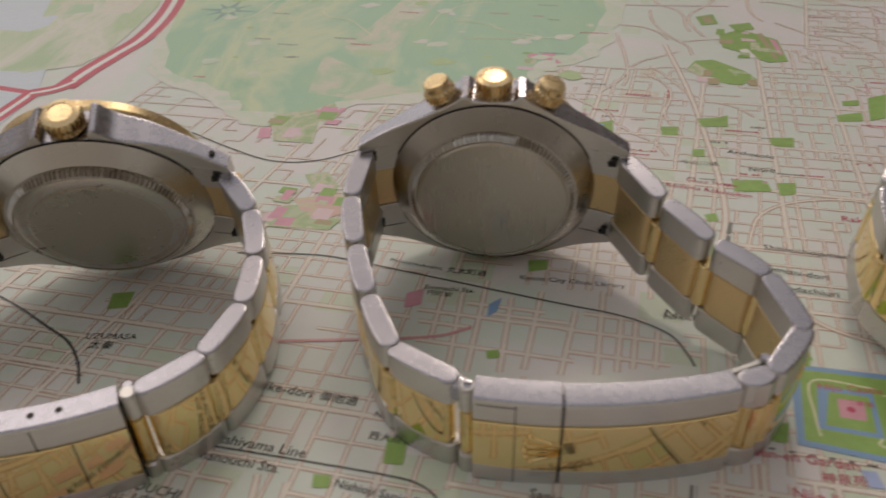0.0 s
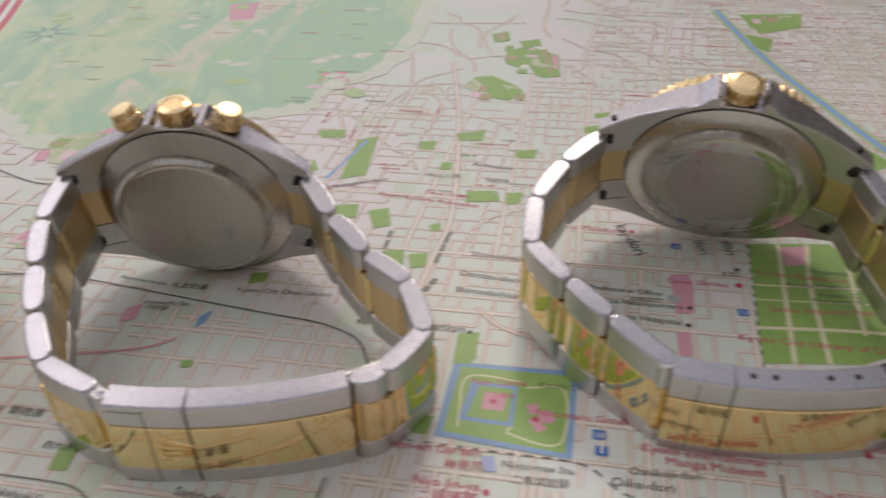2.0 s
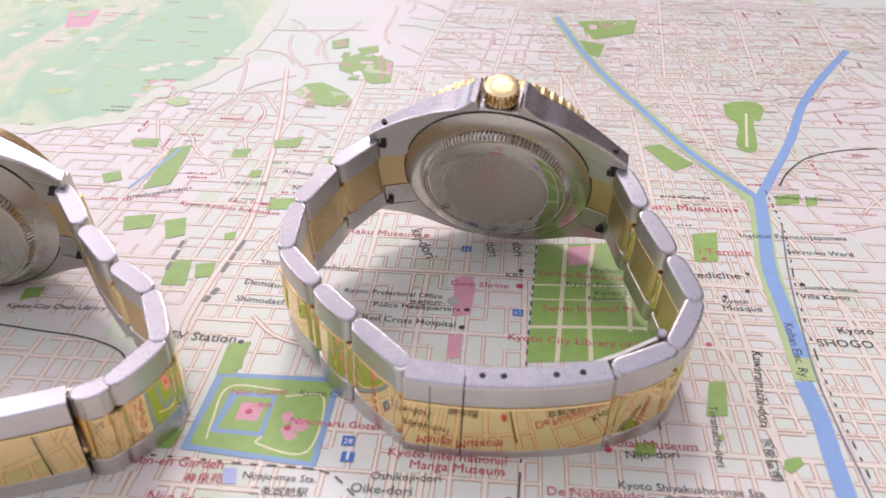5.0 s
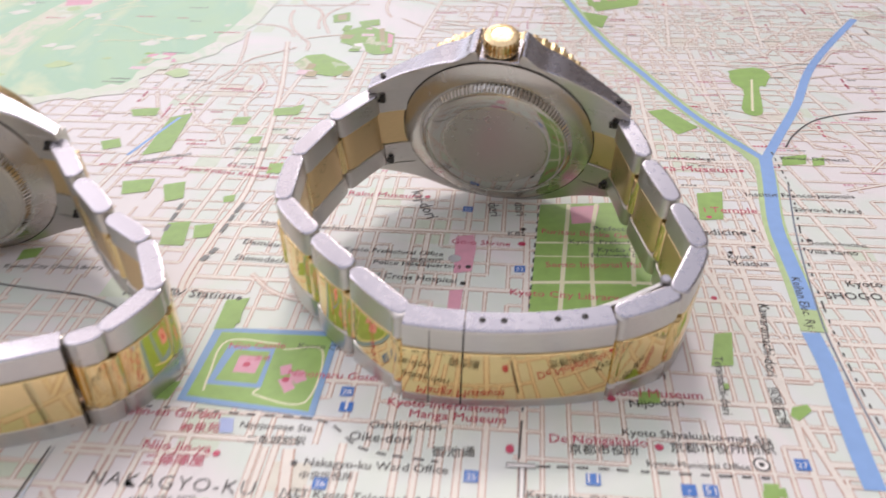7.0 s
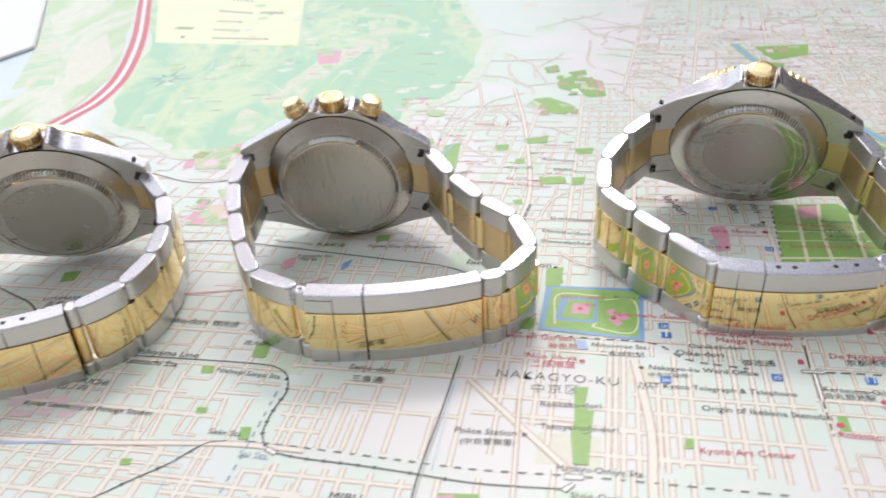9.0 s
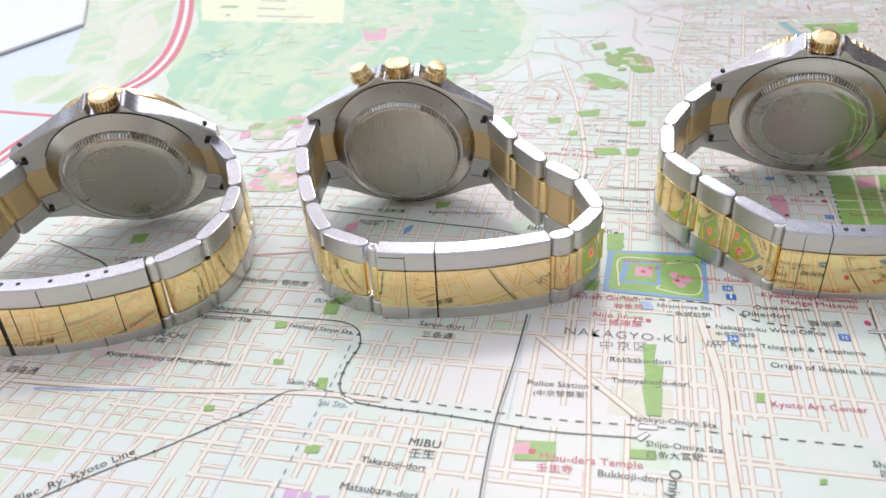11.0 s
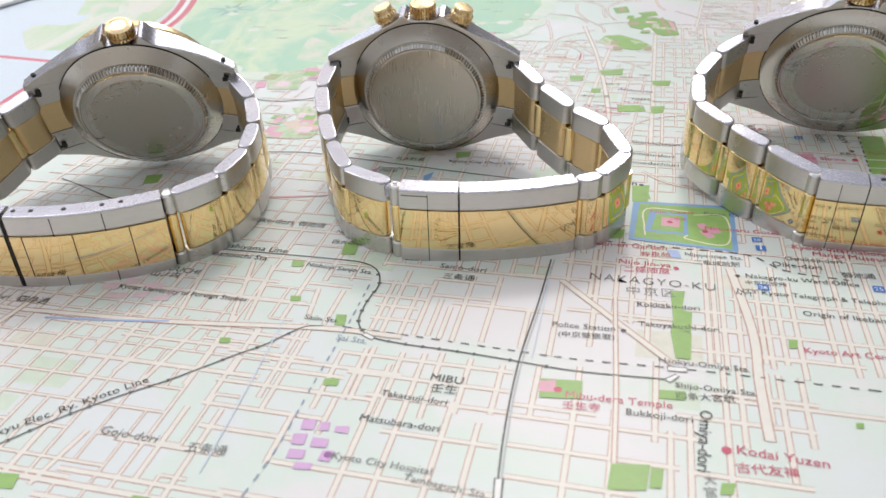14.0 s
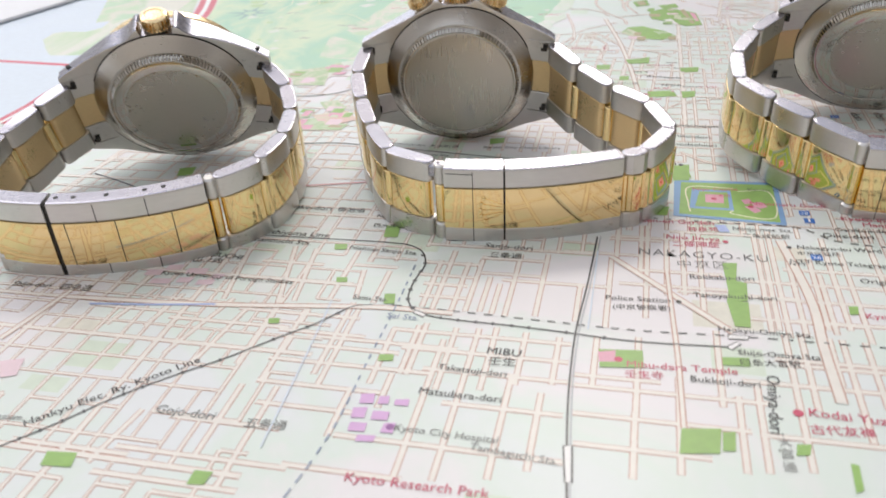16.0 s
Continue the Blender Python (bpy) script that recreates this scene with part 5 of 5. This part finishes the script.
def build_case(w, chrono, bezel_teeth):
    """Mid case: turned drum, two flanks that run out into the four lugs, recessed holes."""
    bm = bmesh.new()
    lathe(bm, [(14, -3.0), (18.3, -3.0), (18.8, -2.6), (18.9, 3.4), (18.3, 4.0), (14, 4.0)], 96)
    case = part("case_drum", bm, STEEL, w, smooth=30)
    for sgn in (1, -1):
        bm = bmesh.new()
        rings = []
        half = [0, 2, 3.5, 3.6, 3.75, 3.95, 4.15, 4.4, 4.7, 5.0, 5.4, 5.8, 6.2, 6.6, 7.1, 7.7, 8.4, 9.2, 10.2, 11.3, 12.5, 14, 15.5, 17.5, 19, 20.5, 22, 23, 23.6, 24]
        xs = [-x for x in half[:0:-1]] + half
        guard = 0 if sgn < 0 else (2 if chrono else 1)
        for x in xs:
            a = abs(x) / 24
            zo = shoulder(x, guard)
            zi = 10.15 if abs(x) > 17 else 9.0
            yb = back_line(x)
            yf = 4.0 - 6.2 * a ** 2.2
            e = 0.45
            sec = ((yb, zi), (yb, zo - e - 0.1), (yb, zo - e), (yb + e * 0.3, zo - e * 0.3), (yb + e, zo), (yb + e + 0.1, zo), (yf - e - 0.1, zo), (yf - e, zo), (yf - e * 0.3, zo - e * 0.3), (yf, zo - e), (yf, zi))
            rings.append([(x * MM, y * MM, sgn * z * MM) for y, z in sec])
        loft(bm, rings)
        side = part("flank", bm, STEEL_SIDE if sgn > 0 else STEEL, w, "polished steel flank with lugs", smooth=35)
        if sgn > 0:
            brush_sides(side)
    if not chrono:
        for sx in (1, -1):
            bm = bmesh.new()
            lathe(bm, [(0.05, 11.8), (0.5, 11.8), (0.5, 12.72), (0.05, 12.74)], 14, axis="z", centre=(sx * 21.6, -2.7, 0))
            part("lug_hole", bm, DARK, w)
    # spring bar recesses on the lug backs
    for sx in (1, -1):
        for sz in (1, -1):
            bm = bmesh.new()
            x, z = sx * 21.6, sz * 8.5
            box(bm, (x - 0.45) * MM, (x + 0.45) * MM, -5.0 * MM, -3.6 * MM, (z - 0.8) * MM, (z + 0.8) * MM)
            box(bm, (x - 1.0) * MM, (x - 0.5) * MM, -4.95 * MM, -3.6 * MM, (z - 0.8) * MM, (z - 0.35) * MM)
            part("spring_bar_hole", bm, DARK, w)
    # bezel and dial on the far side
    bm = bmesh.new()
    lathe(bm, [(15.5, 3.6), (18.7, 3.8), (19.0, 4.4), (18.9, 6.0), (17.8, 6.8), (15.5, 7.0)], 240, teeth=((2, 3), bezel_teeth, 0.4) if bezel_teeth else None)
    part("bezel", bm, GOLD_CROWN, w, "gold bezel with a notched rim", smooth=25)
    bm = bmesh.new()
    lathe(bm, [(0.1, 6.6), (15.5, 6.6), (15.4, 7.2), (0.1, 7.4)], 64)
    part("crystal", bm, GLASS_DIAL, w, smooth=30)


def build_back(w, film, rise):
    """Screw-down back: sloped ring, step, notched ring and flat middle."""
    r, edge = 14.4 if film else 14.9, 18.3
    if film > 11:
        r, edge = 15.0, 18.9
    elif not film:
        r, edge = 15.0, 18.9
    y = -rise

    def turned_part(name, profile, mat, steps, text="", smooth=20, teeth=None):
        bm = bmesh.new()
        lathe(bm, [(q, h + y) for q, h in profile], steps, teeth=teeth)
        part(name, bm, mat, w, text, smooth=smooth)

    turned_part("back_gap", [(edge - 0.7, -2.8 - y), (edge + 0.25, -2.8 - y), (edge + 0.25, -2.98 - y), (edge - 0.7, -2.98 - y)], DARK, 128)
    turned_part("back_ring", [(16.0, -2.7 - y), (edge, -2.8 - y), (edge, -3.1 - y), (edge - 0.15, -3.2 - y), (r + 0.75, -4.25), (r + 0.35, -4.2), (r - 1.0, -4.2)], STEEL_TURNED, 128, "brushed steel ring of the case back")
    turned_part("notched_ring", [(r - 0.4, -4.1), (r + 0.3, -4.15), (r - 0.45, -5.2), (r - 0.65, -5.38), (r - 0.8, -5.4), (r - 1.0, -5.35), (r - 1.0, -4.1)], STEEL_RING, 480, "finely notched steel ring", 15, ((1, 2), 110, 0.42))
    if film:
        turned_part("mirror_ring", [(8.5, -4.5), (r - 0.9, -4.6), (r - 1.0, -5.25), (r - 1.6, -5.45), (film + 0.2, -5.55), (8.5, -5.4)], STEEL_RING, 96, "mirror-polished inner ring")
        turned_part("protective_film", [(0.05, -5.0), (film - 0.1, -5.0), (film, -5.55), (film - 0.3, -5.66), (0.05, -5.66)], STICKER, 96, "round matt grey protective film")
    else:
        turned_part("back_plate", [(0.05, -4.6), (r - 0.9, -4.6), (r - 1.0, -5.3), (r - 1.4, -5.5), (0.05, -5.6)], STEEL_BACK, 96, "satin-brushed plain steel back plate")


def build_knob(w, name, x, radius, base, height, teeth, lean=0.0, label=""):
    """A fluted crown or push-piece that stands out of the flank."""
    m = Matrix.Rotation(radians(lean), 4, "Y")
    bm = bmesh.new()
    lathe(bm, [(radius * 0.55, base - 1.5), (radius * 0.6, base), (radius * 0.95, base + 0.1), (radius, base + 0.5), (radius, base + height - 0.7), (radius * 0.93, base + height - 0.25), (radius * 0.72, base + height), (radius * 0.62, base + height + 0.06), (radius * 0.58, base + height - 0.06), (0.05, base + height - 0.02)], 144, axis="z", teeth=((3, 4), teeth, radius * 0.2))
    if name == "push_piece":
        bm.free()
        bm = bmesh.new()
        lathe(bm, [(1.5, base - 1.5), (1.7, base), (radius * 0.95, base + 0.1), (radius, base + 0.4), (radius, base + 1.7), (radius * 0.88, base + 1.95), (radius * 0.84, base + 2.1), (radius * 0.84, base + 3.1), (radius * 0.74, base + 3.5), (radius * 0.5, base + 3.58), (0.05, base + 3.55)], 120, axis="z", teeth=((3, 4), teeth, radius * 0.14))
    bmesh.ops.transform(bm, matrix=m, verts=bm.verts[:])
    k = part(name, bm, GOLD_CROWN, w, label, smooth=25)
    k.location = (x * MM, 0.0005, 0)
    return k


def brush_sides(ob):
    """Polished top edge in steel darkened against glare, brushed steel on every other face."""
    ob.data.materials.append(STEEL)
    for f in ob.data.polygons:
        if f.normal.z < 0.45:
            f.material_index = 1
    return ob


def hinge(w, at, inside, wide):
    """Rounded gold knuckle that fills the joint between two middle pieces."""
    c = Vector(at) + inside * 1.65
    half = wide * 0.24 - 0.15
    bm = bmesh.new()
    lathe(bm, [(0.05, -half), (1.35, -half), (1.5, -half + 0.15), (1.5, half - 0.15), (1.35, half), (0.05, half)], 20, axis="z", centre=(c.x, c.y, 0))
    part("gold_knuckle", bm, GOLD, w, smooth=35)


def link(w, a, b, wide, inward, first=False):
    """One row of the bracelet: two steel outer pieces and a gold middle piece."""
    half = wide / 2
    mid = wide * 0.24
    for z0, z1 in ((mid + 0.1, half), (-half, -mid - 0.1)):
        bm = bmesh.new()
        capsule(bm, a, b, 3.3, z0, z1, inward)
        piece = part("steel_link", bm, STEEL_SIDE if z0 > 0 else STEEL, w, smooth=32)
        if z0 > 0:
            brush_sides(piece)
    a, b = Vector(a), Vector(b)
    d = (b - a).normalized()
    bm = bmesh.new()
    capsule(bm, a + d * 0.75, b - d * 0.75, 3.2, -mid, mid, inward, swell=0.3, bevel=0.2, pull=0.0)
    g = part("gold_link", bm, GOLD, w, smooth=40)
    g.data.materials.append(GOLD_SATIN)
    d = (b - a).normalized()
    inner = Vector((-d.y, d.x, 0)) * inward
    for f in g.data.polygons:
        if f.normal.dot(inner) > 0.3:
            f.material_index = 1


def end_piece(w, sx):
    """The solid end link between the lugs: gold middle, steel cheeks."""
    for z0, z1, mat, nm in ((4.5, 10.05, STEEL, "end_link_cheek"), (-10.05, -4.5, STEEL, "end_link_cheek"), (-4.4, 4.4, GOLD_SATIN, "end_link_middle")):
        bm = bmesh.new()
        rings = []
        far = 24.0 if mat is STEEL else 24.8
        for x in (15.4, 17.2, 18.4, 19.6, 20.8, 22.0, 23.0, far - 0.35, far):
            yb = min(back_line(x), -2.85) + 0.06 + (0.5 if x == far else 0.0) + (0.25 if mat is GOLD_SATIN else 0.0)
            yf = 0.4 - 1.2 * (x / 24) ** 2
            rings.append([(sx * x * MM, y * MM, z * MM) for y, z in ((yb, z0 + 0.12), (yb, z1 - 0.12), (yb + 0.12, z1), (yf, z1), (yf, z0), (yb + 0.12, z0))])
        loft(bm, rings)
        part(nm, bm, mat, w, smooth=30)


def clasp(w, a, b, sag, split, holes, wide, grooves=(), slot=0.25, blade_end=(0, 0), seams=(), lever=0.0):
    """Folding clasp: cover and body, each with steel rails and a gold strip, pin holes in the edge, a folded blade inside."""
    half, mid = wide / 2, wide * 0.26
    length = (Vector(b) - Vector(a)).length
    g = slot / length
    for nm, f0, f1, thick in (("clasp_cover", 0.0, split - g, 3.9), ("clasp_body", split + g, 1.0, 3.7)):
        pts = arc(a, b, sag, 10, f0, f1)
        bm = bmesh.new()
        band(bm, pts, 1, -0.5, thick, (mid, mid), (half + 0.1, half + 0.1), 0.42)
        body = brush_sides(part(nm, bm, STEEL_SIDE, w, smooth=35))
        bm = bmesh.new()
        band(bm, pts, 1, -0.5, thick, (-half, -half), (-mid, -mid))
        part("lower_rail", bm, STEEL, body, smooth=35)
        bm = bmesh.new()
        band(bm, pts, 1, -0.6, thick * 0.6, (-mid + 0.03, -mid + 0.03), (mid - 0.03, mid - 0.03), 0.12)
        part("gold_strip", bm, GOLD, body, "mirror-polished gold strip", smooth=35)
        whole = ((-half, -mid - 0.05), (-mid + 0.05, mid - 0.05), (mid + 0.05, half - 0.4))
        gold_only = bool(seams)
        for at, zones in [(q, whole[1:2] if gold_only else whole) for q in grooves] + [(q, (whole[0], whole[2])) for q in seams]:
            if f0 < at < f1:
                p = arc(a, b, sag, 2, at - 0.0022, at + 0.0022)
                for z0, z1 in zones:
                    bm = bmesh.new()
                    band(bm, [p[0], p[2]], 1, -0.625 if z0 == -mid + 0.05 else -0.52, 0.1, (z0, z0), (z1, z1), 0.01)
                    part("groove", bm, DARK, body)
        if nm == "clasp_cover" and lever:
            run = arc(a, b, sag, 6, 0.012, lever)
            for z in (half - 1.0, -half + 0.9):
                bm = bmesh.new()
                band(bm, run, 1, -0.52, 0.1, (z, z), (z + 0.2, z + 0.2), 0.01)
                part("groove", bm, DARK, body)
        if nm == "clasp_body":
            for k, h in enumerate(holes):
                q = arc(a, b, sag, 1, h, h + 0.01)[0]
                d = (Vector(b) - Vector(a)).normalized()
                n = Vector((-d.y, d.x))
                c = q + n * 1.75
                bm = bmesh.new()
                lathe(bm, [(0.05, half - 0.4), (0.52, half - 0.3), (0.52, half + 0.13), (0.05, half + 0.14)], 16, axis="z", centre=(c.x, c.y, 0))
                part("pin_hole", bm, DARK if k != len(holes) // 2 else STEEL_SIDE, body)
    # recessed black strip that gives the joint between cover and body its shade
    bm = bmesh.new()
    p = arc(a, b, sag, 2, split - g, split + g)
    band(bm, [p[0], p[2]], 1, -0.25, 2.0, (-half + 0.3, -half + 0.3), (half - 0.5, half - 0.5), 0.01)
    part("clasp_tongue", bm, DARK, w)
    # folding blade that leaves the clasp towards its hinge pin
    q = arc(a, b, sag, 1, 0.82, 0.83)[0]
    d = (Vector(b) - Vector(a)).normalized()
    start, end = q + Vector((-d.y, d.x)) * 4.5, Vector(blade_end)
    bm = bmesh.new()
    band(bm, [start, start.lerp(end, 0.5) + Vector((0.2, -0.35)), end], 1, -0.4, 0.4, (-half * 0.7, -half * 0.7), (half * 0.74, half * 0.74), 0.12)
    part("folding_blade", bm, STEEL, w, "steel folding blade of the clasp", smooth=35)


def emblem(w, at, direction):
    """The small raised badge on the clasp: five fanned points over an oval foot."""
    d = Vector(direction).normalized()
    n = Vector((d.y, -d.x))
    bm = bmesh.new()
    for k in range(5):
        a = radians(-34 + 17 * k)
        tip = (1.2 - math.cos(a) * 4.4, math.sin(a) * 4.6)
        foot = (1.5, math.sin(a) * 1.7)
        ringpts = []
        for (s, z), r in ((foot, 0.8), (tip, 0.5)):
            ring = []
            for q in range(6):
                t = q * math.pi / 3
                p = Vector(at) + d * (s + r * math.cos(t)) + n * (-0.35 + r * 0.5 * math.sin(t))
                ring.append((p.x * MM, p.y * MM, z * MM))
            ringpts.append(ring)
        loft(bm, ringpts)
        c = Vector(at) + d * tip[0] - n * 0.25
        bmesh.ops.create_icosphere(bm, subdivisions=2, radius=0.46 * MM, matrix=Matrix.Translation((c.x * MM, c.y * MM, tip[1] * MM)))
    part("emblem", bm, GOLD, w, "raised gold badge", smooth=50)


def knob_pin(w, at, z0, z1, r=1.1, mat=None):
    bm = bmesh.new()
    lathe(bm, [(0.05, z0), (r, z0 + 0.1), (r, z1 - 0.3), (r * 0.75, z1), (0.05, z1)], 24, axis="z", centre=(at[0], at[1], 0))
    part("hinge_pin", bm, mat or STEEL_SIDE, w, smooth=35)


def screw(w, at, z):
    """A small slotted screw head let into the edge of a link."""
    bm = bmesh.new()
    lathe(bm, [(0.05, z - 0.3), (0.75, z - 0.2), (0.75, z + 0.02), (0.6, z + 0.06), (0.05, z + 0.06)], 20, axis="z", centre=(at[0], at[1], 0))
    s = part("link_screw", bm, STEEL_SIDE, w, smooth=35)
    bm = bmesh.new()
    box(bm, (at[0] - 0.6) * MM, (at[0] + 0.6) * MM, (at[1] - 0.13) * MM, (at[1] + 0.13) * MM, (z - 0.1) * MM, (z + 0.075) * MM)
    part("screw_slot", bm, DARK, s)


def sinking(knots, depth):
    """How far the bracelet rises or sinks against the case, by its distance from the case, in millimetres."""
    for (a, h), (b, k) in zip(knots, knots[1:]):
        if depth <= b:
            return h + (k - h) * max(0.0, (depth - a) / (b - a))
    return knots[-1][1]


def watch(where, yaw, tilt, roll, label, left, right, clasp_spec, chrono, film, bezel_teeth, emblem_at=None, droop=((0, 0), (60, 0)), twist=0.0, size=1.0, pins=(), screws=(), rise=0.0):
    w = thing("wristwatch", pose(*where, 0, 0, yaw) @ pose(0, 0, 0, tilt, 0, 0) @ pose(0, 0, 0, 0, roll, 0), label, "watch", "watches standing on the map")
    build_case(w, chrono, bezel_teeth)
    build_back(w, film, rise)
    build_knob(w, "crown", 0, 3.25, 19.0, 3.9 if chrono else 3.1, 22, 0, "fluted gold winding crown")
    if chrono:
        for sx in (1, -1):
            build_knob(w, "push_piece", sx * 3.2, 2.85, 19.2, 3.6, 20, sx * 18, "gold screw-down push-piece")
    for sx in (1, -1):
        end_piece(w, sx)
    rigid = set(w.children_recursive)
    n = len(left)
    for i, (a, b) in enumerate(zip(left, left[1:])):
        link(w, a, b, 19.6 - 2.6 * i / max(1, n - 1), 1)
    n = len(right)
    for i, (a, b) in enumerate(zip(right, right[1:])):
        link(w, b, a, 19.6 - 2.6 * i / max(1, n - 1), 1)
    for row, sign in ((left, 1), (right, -1)):
        for p, q in zip(row, row[2:]):
            d = (Vector(q) - Vector(p)).normalized()
            i = row.index(p) + 1
            hinge(w, row[i], Vector((-d.y, d.x)) * sign, 19.6 - 2.6 * i / len(row))
    clasp(w, *clasp_spec)
    if emblem_at:
        emblem(w, *emblem_at)
    for at, r, z in pins:
        knob_pin(w, at, z - 2.4, z, r)
    for (x, y), k in ((clasp_spec[0], -1), (clasp_spec[1], 1)):
        for z0, z1, r, mat in ((4.5, 8.6, 1.35, STEEL), (-4.35, 4.2, 1.15, GOLD), (-8.2, -4.5, 1.5, STEEL)):
            knob_pin(w, (x + 0.9 * k, y + 2.0), z0, z1, r, mat)
        if chrono and k < 0:
            screw(w, (x + 0.9 * k, y + 2.0), 8.62)
    for at, z in screws:
        screw(w, at, z)
    # the bracelet hangs a little flatter than the case stands
    for ob in w.children_recursive:
        if ob in rigid:
            ob.data.transform(Matrix.Scale(size, 4))
            continue
        for v in ob.data.vertices:
            x, y, z = v.co
            f = min(1.0, max(0.0, (-y - 0.010) / 0.04))
            v.co = (x, y + f * twist * (z - 0.008), z + sinking(droop, -y / MM) * MM)
    return w


watch((-0.0479, 0.0355, 0.0192), -2.04, 11.0, 1.1, "steel and gold chronograph wristwatch standing on its side",
      [(-24.5, -3.2), (-25.7, -15.6), (-23.2, -26.5), (-19.6, -37.0), (-14.2, -47.4), (-3.4, -53.3)],
      [(24.6, -3.2), (30.7, -13.2), (37.6, -21.7), (45.2, -28.1), (49.2, -39.5), (42.3, -48.9), (36.6, -51.1)],
      ((-0.5, -54.5), (36.2, -50.9), 1.9, 0.335, (), 17.4, (0.16,), 0.2, (41.2, -43.4), (), 0.16), True, 0, 0, ((10.2, -55.8), (1, 0.05)),
      ((0, 0), (3, 0), (25, -1.3), (36, -1.5), (45, -1.2), (52, -0.5), (70, -0.5)), 0.19, 1.0,
      (((-2.7, -51.7), 1.45, 8.3), ((41.3, -43.4), 0.9, 7.0)), (((-2.7, -51.7), 8.35), ((-12.6, -45.8), 8.7)), 1.5)
watch((0.0585, 0.0392, 0.0203), -17.3, 19.4, 2.4, "steel and gold wristwatch with mirrored back, standing on its side",
      [(-25.4, -3.4), (-31.5, -13.3), (-35.2, -24.5), (-33.8, -36.6), (-25.4, -43.9), (-17.2, -49.7), (-6.4, -56.6)],
      [(25.4, -3.4), (30.0, -14.0), (35.2, -24.0), (39.6, -33.8), (35.8, -44.9), (26.0, -51.2)],
      ((-5.9, -57.2), (25.5, -51.4), 1.6, 0.29, (0.376, 0.478, 0.596, 0.729, 0.857), 17.2, (0.13,), 0.12, (32.8, -39.9)), False, 10.2, 60, None,
      ((0, 0), (60, 6.9), (70, 8.0)), 0.35, 1.043,
      (((-4.6, -55.2), 0.9, 8.6), ((32.8, -39.9), 0.9, 7.2)), (((-23.8, -42.9), 8.6), ((-15.8, -48.7), 8.5)))
watch((-0.1207, 0.0270, 0.0202), 11.2, 21.8, 0.3, "steel and gold wristwatch with filmed back, standing on its side",
      [(-25.0, -3.2), (-31.9, -10.0), (-38.5, -19.2), (-41.0, -31.5), (-34.6, -44.5)],
      [(25.0, -3.2), (30.0, -12.4), (30.9, -23.4), (29.0, -34.2), (23.2, -43.8), (13.4, -49.4)],
      ((-33.2, -46.5), (11.0, -49.8), 3.8, 0.29, (0.336, 0.418, 0.567, 0.652, 0.737, 0.82), 17.4, (0.36, 0.59, 0.84), 0.5, (11.4, -46.0), (0.51, 0.74)), False, 11.8, 0, ((-12.6, -51.6), (1, -0.02)),
      ((0, 0), (8, -0.6), (18, -0.3), (52, 8.2), (70, 12.5)), 0.4, 1.044,
      (((-33.0, -43.6), 1.1, 7.9), ((11.6, -46.2), 0.9, 8.2), ((-24.6, -5.6), 0.35, 8.6), ((-24.6, -5.6), 0.35, 6.6), ((-24.6, -5.6), 0.35, -4.4)), (((20.6, -43.2), 8.3),), 1.2)
